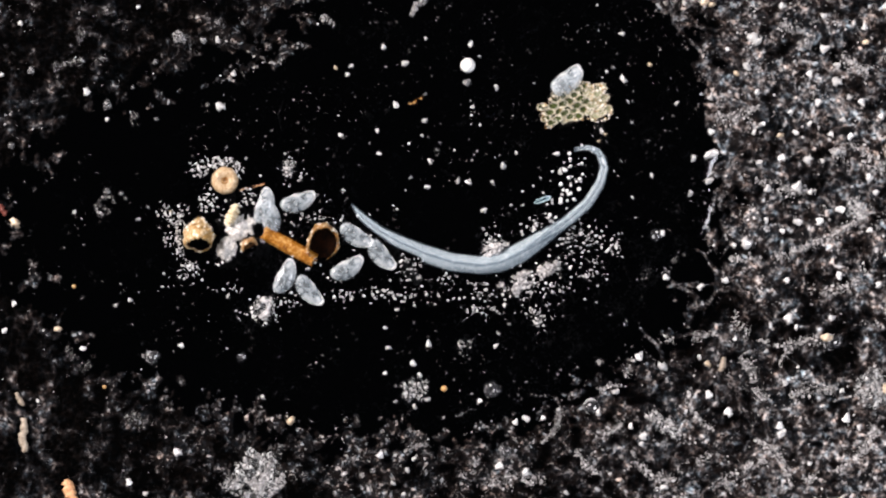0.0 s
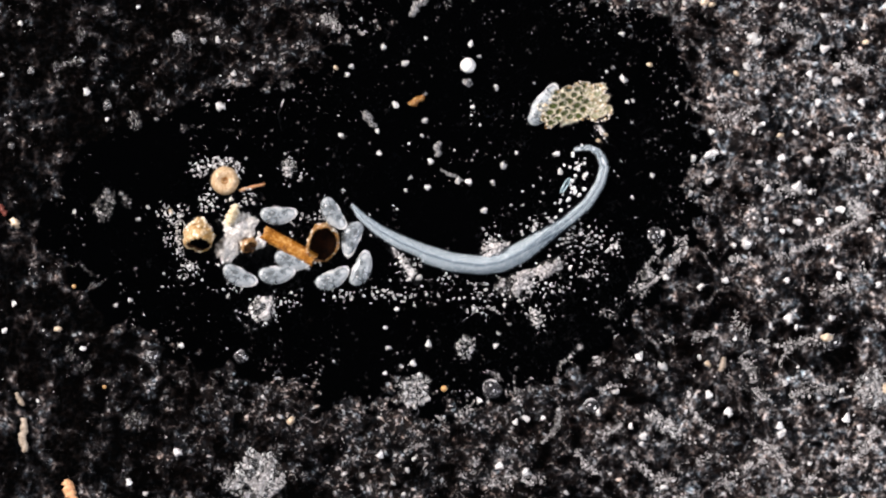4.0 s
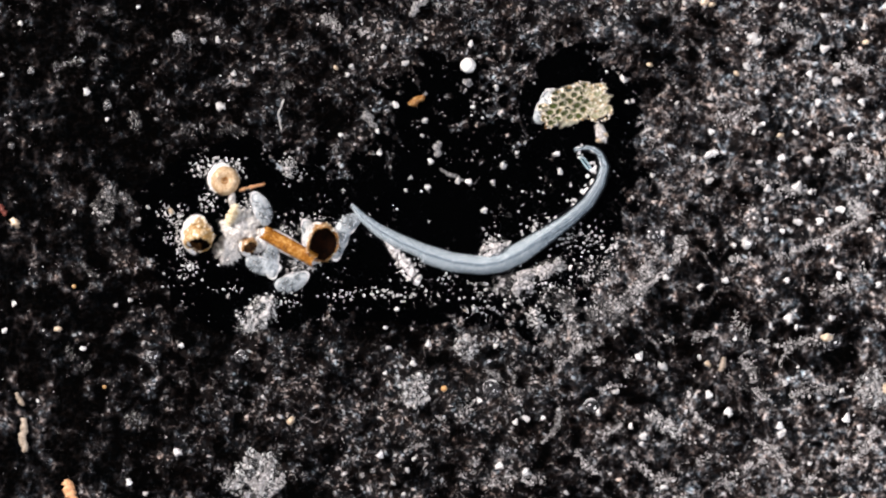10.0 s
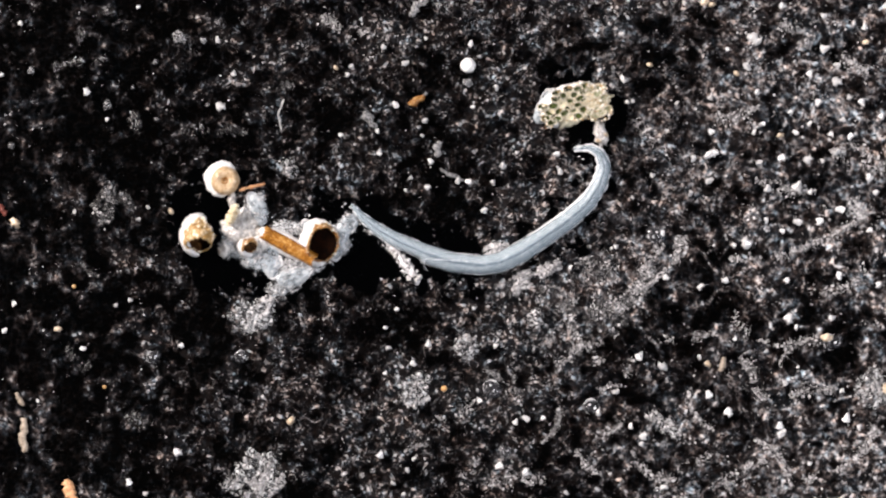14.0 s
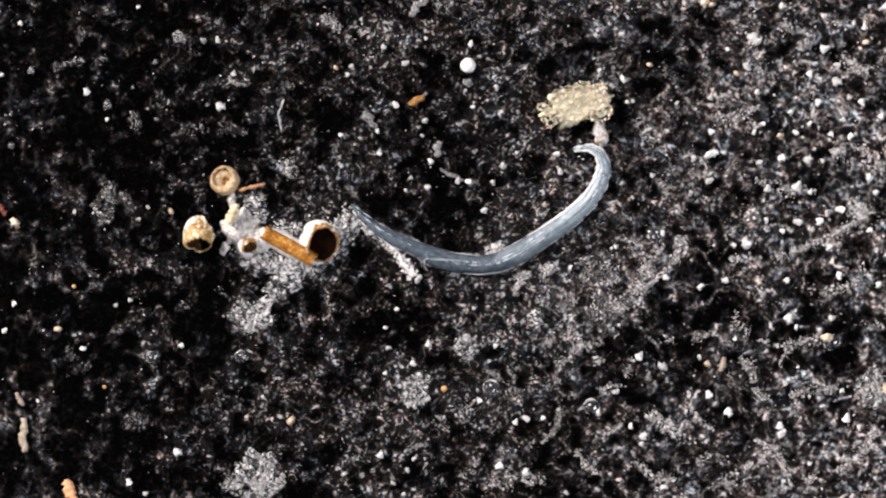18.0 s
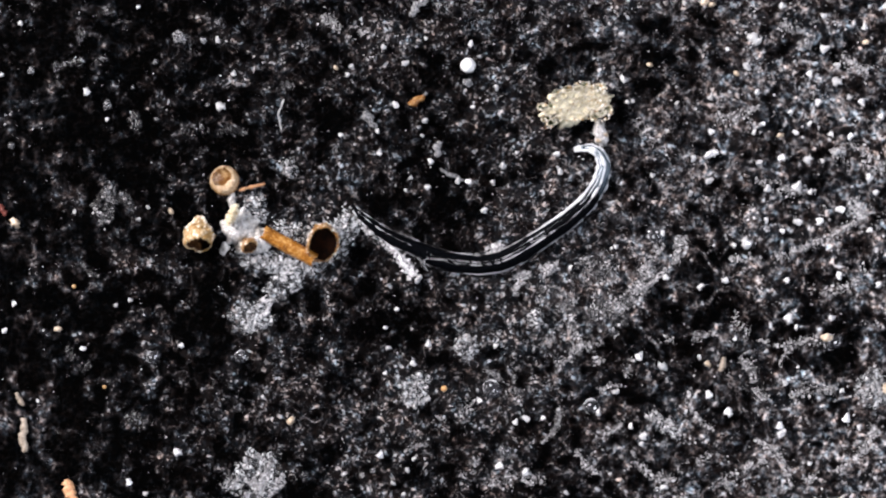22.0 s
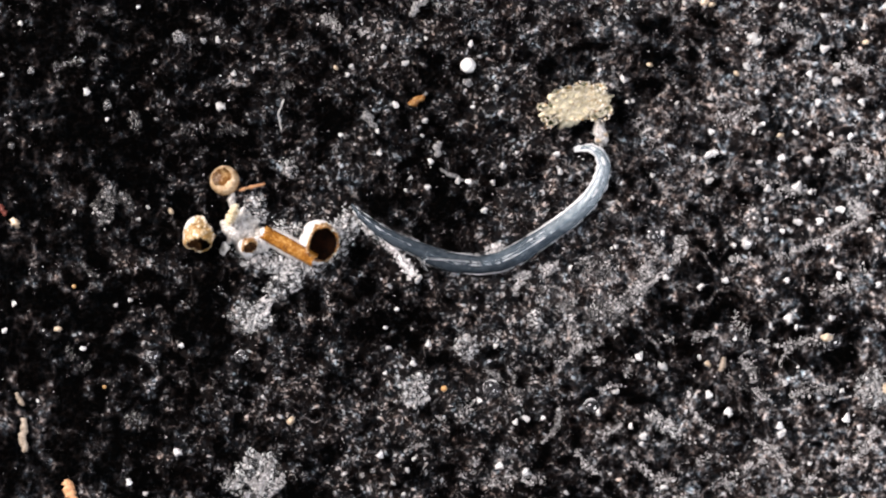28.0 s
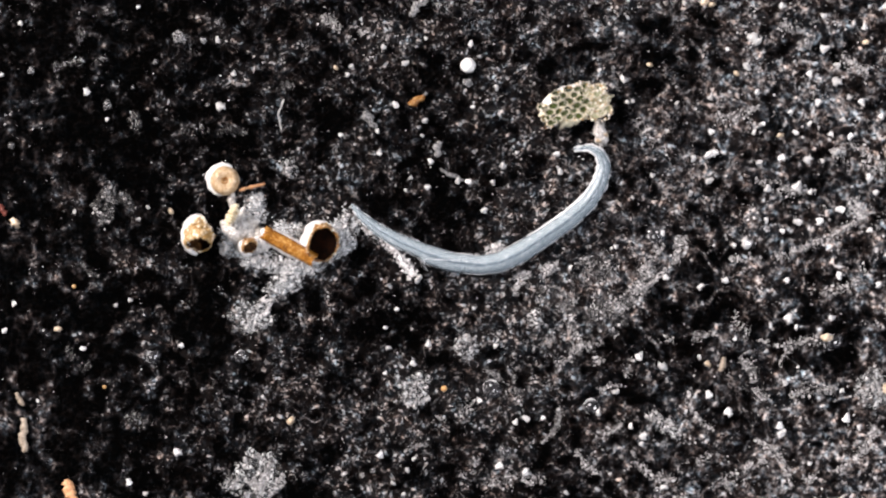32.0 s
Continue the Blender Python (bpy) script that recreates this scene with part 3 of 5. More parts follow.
def crust(ob, n, seed, mat, size, reach=17):
    """Sandy grains stuck to the outside of a shell, none near its mouth."""
    rng = np.random.default_rng(seed)
    wall = ob.children[0]
    at = np.array([(wall.matrix_basis @ wall.data.vertices[int(i)].co)[:] for i in rng.integers(3 * 48, reach * 48, n)]) / UM
    at = at[at[:, 2] > 6.0]
    r = size * (0.45 + 0.9 * rng.uniform(0, 1, len(at)) ** 2)
    me = strewn("crust", at[:, 0] + FIELD_X, FIELD_Y - at[:, 1], at[:, 2], r, mat, seed)
    return tagged(part("crust", me, ob, "crust of sandy grains"), kind="stuff")


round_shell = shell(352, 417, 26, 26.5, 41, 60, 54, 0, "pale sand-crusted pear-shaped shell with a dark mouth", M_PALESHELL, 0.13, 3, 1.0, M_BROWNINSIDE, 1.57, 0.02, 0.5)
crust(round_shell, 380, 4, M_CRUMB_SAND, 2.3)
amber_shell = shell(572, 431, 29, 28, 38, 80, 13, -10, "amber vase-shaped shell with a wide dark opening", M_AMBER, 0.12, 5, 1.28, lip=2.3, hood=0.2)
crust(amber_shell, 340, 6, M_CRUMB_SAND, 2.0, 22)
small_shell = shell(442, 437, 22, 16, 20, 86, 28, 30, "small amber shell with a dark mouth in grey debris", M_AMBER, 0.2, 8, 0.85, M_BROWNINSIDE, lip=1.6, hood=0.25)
crust(small_shell, 130, 9, M_CRUMB_SAND, 1.7, 21)


def amber_rod():
    """A split piece of stalk, arched across, with ragged ends."""
    n, k = 40, 13
    s, u = np.linspace(0, 1, n), np.linspace(-1, 1, k)
    ax, ay, bx, by = 466, 411, 557, 461
    L = math.hypot(bx - ax, by - ay)
    tx, ty = (bx - ax) / L, (by - ay) / L
    S, Uu = np.meshgrid(s, u, indexing="ij")
    end = 5 * (vnoise(Uu * 20, S * 0, 5, 4) - 0.5)
    along = S * L + end * (2 * S - 1)
    half = 13.5 - 2 * np.abs(S - 0.5)
    X, Y = ax + tx * along - ty * Uu * half, ay + ty * along + tx * Uu * half
    Z = 20 + 9 * np.sqrt(np.clip(1 - Uu ** 2, 0, 1)) + 2.4 * (fbm(X, Y, 9, 12, 2) - 0.5) + 0.7 * np.sin(Uu * 11 + 3 * vnoise(S * 5, Uu, 1, 8))
    topv = np.stack([X - FIELD_X, FIELD_Y - Y, Z], -1).reshape(-1, 3)
    low = topv.copy()
    low[:, 2] -= 7.0
    f = grid_faces(n, k)
    g = np.arange(n * k).reshape(n, k)
    ring = np.concatenate([g[:, 0], g[-1, 1:], g[::-1, -1][1:], g[0, ::-1][1:-1]])
    nxt = np.roll(ring, -1)
    side = np.stack([ring, ring + n * k, nxt + n * k, nxt], -1)
    me = mesh_of("plant_stalk", np.concatenate([topv, low]), np.concatenate([f, f[:, ::-1] + n * k, side]), M_ROD)
    return tagged(new("plant_stalk", me), "translucent amber plant stalk fragment among grey debris", "plant fragment")


amber_rod()


def turned(name, prof, mat, k=40, lump=0.03, seed=2, keep=None):
    """A body turned on its axis; keep(x, y) may leave out a ragged part of it."""
    prof = np.array(prof, float)
    ang = np.linspace(0, 2 * np.pi, k, endpoint=False)
    n2 = 1 + lump * (vnoise(np.cos(ang) * 3 + 9, np.sin(ang) * 3 + 9, 1, seed) - 0.5) * 2
    X, Y = prof[:, :1] * np.cos(ang) * n2, prof[:, :1] * np.sin(ang) * n2
    Z = np.repeat(prof[:, 1:], k, 1) + 0.8 * (vnoise(X, Y, 4, seed) - 0.5)
    v = np.stack([X, Y, Z], -1).reshape(-1, 3)
    faces = np.asarray(grid_faces(len(prof), k, wrap=True))
    if keep is not None:
        mid = v[faces].mean(1)
        faces = faces[keep(mid[:, 0], mid[:, 1])]
    return mesh_of(name, v, faces, mat)


def on_lid(x, y):
    """The side of the disc's cap that falls in as the shell dries."""
    away = np.hypot(x + 5.5, (y - 5.5) * 1.1) + 6.0 * (vnoise(x + 60, y + 60, 7, 41) - 0.5)
    return (away < 20) & (x * 0.55 - y * 0.83 < 7.5 + 5 * (vnoise(x + 90, y + 90, 6, 17) - 0.5))


disc = tagged(new("round_shell"), "tan disc-shaped shell with an amber dimple on top", "shell", "amoeba shells in the debris")
disc.location, disc.scale = P(398, 320, 0), (0.9, 0.9, 1.0)
part("dish", turned("dish", [(0.1, 5), (14, 6), (24, 10), (27, 12), (28.5, 8), (28, 0)], M_AMBER), disc, "rust-brown lower half")
CAP = [(2.5, 15.5), (6, 18), (10, 21), (17, 22.5), (22, 21), (26, 17), (29, 9), (29, 2)]
CAP = [(r, float(np.interp(r, [p[0] for p in CAP[:7]], [p[1] for p in CAP[:7]]))) for r in np.linspace(2.5, 29, 25)] + CAP[7:]
disc_cap = part("cap", turned("cap", CAP, M_DISC, 72, keep=lambda x, y: ~on_lid(x, y)), disc)
disc_lid = part("fallen_lid", turned("fallen_lid", CAP, M_DISC, 72, keep=on_lid), disc)
disc_eye = part("dimple", turned("dimple", [(0.1, 16), (3, 17), (7, 20.0), (8.5, 18)], M_AMBER, 20), disc, "amber dimple")


# ---- grey gel and debris ----
fluff = []


def gel(x, y, rx, ry, turn, top, label, seed, mat=None, name="debris_clump", grain=1.0, film=M_GEL, thick=0.12, big=1.0, level_top=False, settle=None):
    """An uneven low mound of slime with a ragged outline, full of loose crumbs."""
    n, k = 40, 150

    def edge(a):
        return 1 + 0.5 * (vnoise(np.cos(a) * 3 + seed * 7, np.sin(a) * 3, 1.0, seed) - 0.5) + 0.3 * (vnoise(np.cos(a) * 9 + seed, np.sin(a) * 9, 1.0, seed + 1) - 0.5)

    def height(X, Y, r):
        Z = top * (1 - r ** 3) * (0.55 + 0.5 * fbm(X + x, Y + y, 22, seed + 3, 2)) + grain * 7 * (fbm(X + x, Y + y, 6, seed + 5, 2) - 0.5) * (1 - r ** 4)
        if level_top:
            Z = top * (1 - r ** 14) + grain * 1.6 * (fbm(X + x, Y + y, 6, seed + 5, 2) - 0.5)
        return Z - 2.5 * r ** 6

    r = np.linspace(0, 1, n)[:, None]
    a = np.linspace(0, 2 * np.pi, k, endpoint=False)[None, :]
    X, Y = rx * r * np.cos(a) * (1 + (edge(a) - 1) * r ** 2), ry * r * np.sin(a) * (1 + (edge(a) - 1) * r ** 2)
    v = np.stack([X, Y, height(X, Y, r) + 0 * a], -1).reshape(-1, 3)
    ob = new(name, mesh_of(name, v, grid_faces(n, k, wrap=True), film))
    ob.matrix_basis = Matrix.Translation(P(x, y, 0)) @ Matrix.Rotation(radians(turn), 4, "Z")
    rng = np.random.default_rng(seed)
    m = int(rx * ry * math.pi * thick)
    q, b = rng.uniform(0, 1.08, m) ** 0.6, rng.uniform(0, 2 * np.pi, m)
    rim = 1 + (edge(b) - 1) * q ** 2
    gx, gy = rx * q * np.cos(b) * rim, ry * q * np.sin(b) * rim
    keep = fbm(gx + x, gy + y, 15, seed + 9, 2) > (0.44 if film is not M_GEL else 0.5) + 0.12 * q
    gx, gy, q = gx[keep], gy[keep], q[keep]
    size = big * (0.6 + 1.3 * rng.uniform(0, 1, len(gx)) ** 3)
    crumbs = strewn("grit", gx + FIELD_X, FIELD_Y - gy, height(gx, gy, np.minimum(q, 1)) + 0.4 * size, size, mat or M_CRUMB_WHITE, seed + 2)
    tagged(part("grit", crumbs, ob, "loose pale grit"), kind="stuff")
    if film is M_FLUFF or big > 1.2:
        fluff.append((ob, ob.matrix_basis.copy(), top * (settle or (0.32 if x < 454 else 0.66))))
    return tagged(ob, label, "debris", "grey debris round the shells")


gel(425, 405, 40, 36, 30, 31, "mound of pale fluffy debris between the shells", 3, M_CRUMB_WHITE, film=M_FLUFF, thick=0.2)
gel(403, 440, 30, 34, 0, 28, "mound of pale fluffy debris between the shells", 9, M_CRUMB_WHITE, film=M_FLUFF, thick=0.2, settle=0.85)
gel(452, 425, 44, 28, 10, 19, "grey slimy debris under the amber stalk", 14, film=M_FLUFF)
gel(470, 462, 62, 22, -6, 10, "grey slime film drying under the amber stalk", 19)
gel(535, 470, 60, 24, 8, 9.5, "grey slime film drying under the amber stalk", 20)
gel(520, 412, 48, 22, -14, 10, "grey slime film drying behind the amber stalk", 23)
gel(582, 428, 46, 44, 20, 9, "grey slime film round the amber shell", 27)
gel(615, 398, 30, 28, 40, 7, "grey slime film between shell and worm", 33)
gel(450, 372, 27, 38, -10, 10, "grey slime film beside the tan disc", 38)
gel(411, 356, 9, 22, 5, 15, "narrow streak of pale debris beside the tan disc", 96, M_CRUMB_WHITE, film=M_FLUFF)
gel(465, 545, 33, 26, 50, 27, "pale crumbly debris heap below the shells", 44, M_CRUMB_WHITE, film=M_GEL, thick=0.22, big=1.4)
gel(455, 572, 36, 18, 15, 9, "pale crumbly debris heap below the shells", 49)
gel(505, 503, 46, 26, 35, 8, "grey slime film below the amber stalk", 54)
gel(440, 560, 38, 34, 0, 5, "thin grey slime film spread on the slide", 59)
gel(876, 440, 32, 20, 20, 33, "white granular clump against the worm's back", 64, M_CRUMB_WHITE, thick=0.26, big=1.5, film=M_GEL)


gel(906, 506, 46, 32, -10, 26, "loose white granular debris beside the worm", 71, M_CRUMB_PALE, grain=1.0, film=M_STAIN, thick=0.5, big=1.21)
gel(968, 476, 42, 20, 24, 25, "loose white granular debris beside the worm", 77, M_CRUMB_PALE, grain=1.0, film=M_STAIN, thick=0.5, big=1.21)
gel(925, 488, 42, 12, 22, 22, "loose white granular debris beside the worm", 78, M_CRUMB_PALE, grain=1.0, film=M_STAIN, thick=0.5, big=1.21)
gel(1050, 478, 54, 34, 20, 6, "lacy patch of pale dried deposit", 161, M_CRUMB_PALE, film=M_STAIN, grain=1.4, thick=0.1)
gel(985, 532, 54, 30, -10, 6, "lacy patch of pale dried deposit", 163, M_CRUMB_PALE, film=M_STAIN, grain=1.4, thick=0.1)
gel(1075, 555, 40, 44, 15, 6, "lacy patch of pale dried deposit", 167, M_CRUMB_PALE, film=M_STAIN, grain=1.4, thick=0.1)
gel(948, 563, 18, 22, 10, 18, "small heap of white granules on the slide", 83, M_CRUMB_WHITE, grain=1.4)


def bead_tongue():
    """A tongue of white beads that runs down the worm's flank and ends in one round drop."""
    rng = np.random.default_rng(41)
    u = np.concatenate([rng.uniform(0, 0.55, 110), rng.uniform(0.5, 1, 300)])
    v = rng.normal(0, 0.42, len(u)).clip(-1, 1)
    half = 2.5 + 11.5 * smooth(0.35, 0.8, u)
    x, y = 648 + 84 * u + 0.75 * half * v, 396 + 92 * u - 6 * np.sin(np.pi * u) - 0.66 * half * v
    r = 1.1 + 1.2 * rng.uniform(0, 1, len(u)) ** 2 + 0.5 * smooth(0.5, 1, u)
    z = 6 + 7 * (1 - v * v) * smooth(0.1, 0.6, u) + 2 * rng.uniform(0, 1, len(u))
    ob = new("bead_tongue", strewn("bead_tongue", np.append(x, 737.0) - 715 + FIELD_X, np.append(y, 497.0) - 470 + FIELD_Y, np.append(z, 5.0), np.append(r, 8.0), M_CRUMB_WHITE, 17))
    ob.location = P(715, 470, 0)
    fluff.append((ob, ob.matrix_basis.copy(), 10.5))
    tagged(ob, "tongue of tiny white beads against the worm's flank", "debris", "grey debris round the shells", "stuff")


bead_tongue()
gel(512, 297, 17, 20, 0, 21, "pale grainy clump on the slide", 93, M_CRUMB_WHITE, grain=1.5)
gel(455, 846, 60, 52, 10, 6, "broad heap of pale crumbly deposit", 99, M_CRUMB_PALE, film=M_GEL, grain=1.0, thick=0.4)
gel(1178, 752, 46, 17, -32, 6, "elongated patch of pale crumbly deposit", 104, M_CRUMB_PALE, film=M_GEL, grain=1.4, thick=0.2)
gel(1545, 690, 34, 40, 10, 6, "pale worn patch of dried deposit", 109, M_CRUMB_PALE, film=M_GEL, grain=1.2, thick=0.2)
gel(735, 690, 32, 36, -30, 10, "pale crumbly deposit with bright granules", 114, M_CRUMB_WHITE, film=M_GEL, grain=1.8)
gel(825, 614, 24, 26, 0, 13, "pale crumbly deposit on the slide", 119, M_CRUMB_WHITE, film=M_GEL, grain=1.8)
gel(185, 365, 24, 34, -15, 13, "pale crumbly flake on the slide", 124, M_CRUMB_GREY, film=M_STAIN, grain=1.4)
gel(225, 360, 13, 26, 30, 9, "pale crumbly flake on the slide", 129, M_CRUMB_GREY, film=M_STAIN, grain=1.4)
gel(1130, 505, 24, 50, -30, 6, "patch of pale dried deposit", 134, M_CRUMB_GREY, film=M_STAIN, grain=1.6)
gel(1518, 375, 26, 24, 0, 6, "pale worn patch of dried deposit", 139, M_CRUMB_PALE, film=M_GEL, grain=1.2)


def ridge(x0, y0, x1, y1, bend, wide, mat, seed, thick=0.16):
    """A bowed ridge of crumbs where the film dried last."""
    rng = np.random.default_rng(seed)
    L = math.hypot(x1 - x0, y1 - y0)
    n = int((L + wide) * wide * thick * 1.9)
    u, v = rng.uniform(-0.05, 1.05, n), rng.normal(0, 0.28, n)
    nx, ny = -(y1 - y0) / L, (x1 - x0) / L
    off = bend * 4 * u * (1 - u) + v * wide * (0.4 + 1.2 * vnoise(u * 6, 0 * u + seed, 1, seed))
    x, y = x0 + (x1 - x0) * u + nx * off, y0 + (y1 - y0) * u + ny * off
    keep = fbm(x, y, 13, seed, 2) > 0.42
    x, y, v = x[keep], y[keep], v[keep]
    r = 0.6 + 1.2 * rng.uniform(0, 1, len(x)) ** 2.5
    z = ground_height(x, y) + 1.6 * np.exp(-(v / 0.25) ** 2) + 0.3 * r
    cx, cy = (x0 + x1) / 2, (y0 + y1) / 2
    ob = new("deposit_ridge", strewn("deposit_ridge", x - cx + FIELD_X, y - cy + FIELD_Y, z, r, mat, seed))
    ob.location = P(cx, cy, 0)
    tagged(ob, "bowed ridge of pale dried crumbs on the slide", "deposit", "deposit ridges", "stuff")


for row in ((1095, 548, 1150, 478, 6, 22), (1135, 480, 1205, 425, -8, 14), (1296, 458, 1405, 444, 4, 16), (1400, 446, 1515, 392, 4, 14), (1505, 352, 1530, 384, 0, 26),
            (1340, 318, 1440, 336, 8, 16), (1475, 268, 1562, 300, -8, 24), (1425, 848, 1512, 812, 8, 16), (1512, 812, 1546, 755, 8, 16), (1285, 858, 1352, 815, -6, 20)):
    ridge(*row, M_CRUMB_PALE, int(row[0]))
for row in ((962, 782, 985, 712, 12, 13), (888, 788, 908, 806, 10, 9), (914, 652, 922, 705, 8, 8), (985, 652, 1060, 604, -8, 18), (955, 618, 984, 578, 8, 16),
            (716, 802, 756, 786, -3, 8), (628, 800, 642, 842, 6, 10), (1316, 630, 1350, 705, 6, 28), (1055, 770, 1100, 750, 5, 14), (860, 655, 898, 700, -10, 9)):
    ridge(*row, M_CRUMB_GREY, int(row[0]))
for row in ((100, 100, 148, 56, 4, 16), (96, 124, 186, 104, -6, 16), (98, 112, 116, 168, 4, 12), (186, 14, 206, 42, 3, 14), (326, 226, 436, 236, -4, 14),
            (345, 276, 402, 238, 4, 12), (498, 152, 520, 150, 0, 14), (136, 462, 186, 494, 5, 12), (118, 618, 156, 652, 4, 14), (214, 720, 258, 752, 3, 18)):
    ridge(*row, M_CRUMB_DIM, int(row[0]), 0.22)
for row in ((1215, 418, 1100, 533, -16, 18), (1300, 560, 1390, 610, 14, 14), (1060, 690, 1120, 640, 12, 12), (1440, 520, 1530, 480, 12, 16), (1220, 690, 1260, 760, 14, 14),
            (1380, 640, 1450, 600, -12, 14), (1120, 800, 1190, 850, 14, 14), (1340, 780, 1400, 860, -14, 16), (1010, 560, 1060, 640, 12, 14), (780, 740, 850, 700, 12, 12)):
    ridge(*row, M_CRUMB_PALE, int(row[0]), 0.13)
ridge(646, 406, 740, 494, -2, 9, M_CRUMB_PALE, 646, 0.2)
for row in ((1380, 40, 1440, 60, 6, 20), (1490, 100, 1545, 130, 5, 18), (1270, 210, 1340, 190, 5, 18), (1130, 210, 1160, 250, 4, 16), (1180, 600, 1260, 590, 5, 16),
            (1400, 700, 1470, 690, -5, 20), (1200, 830, 1260, 800, 4, 18), (1020, 800, 1060, 840, 4, 18), (850, 860, 960, 850, -6, 22), (560, 20, 640, 60, 8, 20)):
    ridge(*row, M_CRUMB_PALE, int(row[0]), 0.1)


def flake():
    """A ribbed pale spikelet."""
    n, k = 60, 9
    S, Uu = np.meshgrid(np.linspace(-1, 1, n), np.linspace(-1, 1, k), indexing="ij")
    half = 9 * np.sqrt(np.clip(1 - S ** 2, 0.02, 1))
    X, Y = S * 18, Uu * half
    Z = 24 + 7 * np.sqrt(np.clip(1 - Uu ** 2, 0, 1)) + 1.8 * np.sin(S * 22 + np.abs(Uu) * 2)
    top = np.stack([X, Y, Z], -1).reshape(-1, 3)
    low = top * [1, 1, 0] + [0, 0, 18]
    f = grid_faces(n, k)
    me = mesh_of("ribbed_flake", np.concatenate([top, low]), np.concatenate([f, f[:, ::-1] + n * k]), M_PALESHELL)
    ob = new("ribbed_flake", me)
    ob.matrix_basis = Matrix.Translation(P(411, 382, 0)) @ Matrix.Rotation(radians(62), 4, "Z")
    tagged(ob, "cream ribbed flake lying on grey debris", "flake")


flake()


def splinter(x, y, length, width, turn, tall, mat, label, seed):
    """A rough tapering splinter."""
    n, k = 24, 9
    s = np.linspace(-1, 1, n)[:, None]
    a = np.linspace(0, 2 * np.pi, k, endpoint=False)[None, :]
    w = width / 2 * (1 - 0.35 * np.abs(s) ** 3) * (0.55 + 0.9 * vnoise(s * 4 + seed, np.cos(a) * 1.5, 1.0, seed))
    X = s * length / 2 + 0 * a
    Y, Z = w * np.cos(a) + width * 0.5 * (vnoise(s * 2 + seed, 0 * s, 1, seed + 3) - 0.5), np.maximum(-2.0, tall / 2 + tall / 2 * np.sin(a) * (0.7 + 0.5 * vnoise(s * 5, a + seed, 1, seed)))
    ends = [np.array([[-length / 2 - 2, 0, tall / 2]]), np.array([[length / 2 + 2, 0, tall / 2]])]
    v = np.stack([X, Y, Z], -1)
    v = np.concatenate([np.repeat(ends[0][None], k, 1), v, np.repeat(ends[1][None], k, 1)])
    me = mesh_of("splinter", v.reshape(-1, 3), grid_faces(n + 2, k, wrap=True), mat)
    ob = new("splinter", me)
    ob.matrix_basis = Matrix.Translation(P(x, y, 0)) @ Matrix.Rotation(radians(turn), 4, "Z")
    return tagged(ob, label, "splinter", "splinters")


splinter(446, 331, 46, 6, 16, 16, M_BROWN, "rust-brown splinter beside the tan disc", 3)
splinter(124, 868, 38, 17, -68, 12, M_ORANGE, "orange-brown splinter lying on the slide", 5)
splinter(43, 770, 58, 15, 86, 8, M_TAN, "tan splinter lying on the slide", 7)
splinter(35, 706, 24, 9, -62, 7, M_TAN, "short tan splinter lying on the slide", 9)
splinter(737, 178, 30, 13, 24, 12, M_AMBER, "orange flake among white granules", 11)
splinter(497, 190, 30, 2.6, 68, 3, M_WHITEFLAKE, "thin white fibre on the slide", 13)
splinter(495, 217, 26, 2.4, -78, 3, M_WHITEFLAKE, "thin white fibre on the slide", 15)
splinter(740, 12, 42, 15, 48, 9, M_DULLFLAKE, "grey flake on the slide", 17)
splinter(1278, 645, 24, 10, 70, 6, M_TAN, "brown flake on the slide", 19)
splinter(800, 310, 44, 7, -28, 12, M_DULLFLAKE, "grey thread on the slide", 21)
splinter(775, 264, 26, 13, 80, 12, M_DULLFLAKE, "grey flake on the slide", 23)
splinter(655, 212, 34, 14, -50, 9, M_DULLFLAKE, "grey flake on the slide", 25)
gel(238, 215, 13, 24, 5, 4, "dull grey crumbly flake on the slide", 144, M_CRUMB_GREY, film=M_STAIN, thick=0.06)
splinter(4, 372, 20, 9, -60, 9, M_DARKRED, "dark red-brown flake on the slide", 29)
splinter(1335, 68, 24, 16, -20, 10, M_WHITEFLAKE, "white angular flake on the slide", 31)


def ribbed_fragment(x, y, length, width, turn, z):
    """A short rounded body ringed with overlapping ribs."""
    top = tagged(new("ribbed_fragment"), "short pale yellowish ribbed fragment in grey debris", "plant fragment")
    top.matrix_basis = Matrix.Translation(P(x, y, 0)) @ Matrix.Rotation(radians(turn), 4, "Z")
    ribs = 8
    for i in range(ribs):
        u = (i + 0.5) / ribs * 2 - 1
        w = width / 2 * math.sqrt(max(0.12, 1 - abs(u) ** 2.6))
        prof = [(0.1, -0.5), (0.85, -0.5), (1.0, -0.1), (0.93, 0.35), (0.6, 0.75), (0.1, 0.8)]
        a = np.linspace(0, 2 * np.pi, 20, endpoint=False)
        v = np.concatenate([np.stack([h * length / ribs * 0.75 + 0 * a, w * r * np.cos(a) * (1 + 0.12 * np.sin(3 * a + i)), w * r * np.sin(a)], -1) for r, h in prof])
        ob = part("rib", mesh_of("rib", v, grid_faces(len(prof), 20, wrap=True), M_RIB), top)
        ob.matrix_basis = pose(u * length / 2 * UM, 0.6 * math.sin(2.3 * i) * UM, z * UM, 0, 6 * math.sin(1.7 * i), 9 * math.sin(2.9 * i))


ribbed_fragment(411, 381, 42, 20, 66, 27)

# ---- the leaf fragment: a sheet of cells ----
leaf = tagged(new("leaf_fragment"), "fragment of green moss leaf with pale cell walls", "leaf")
leaf.location = P(1020, 190, 0)


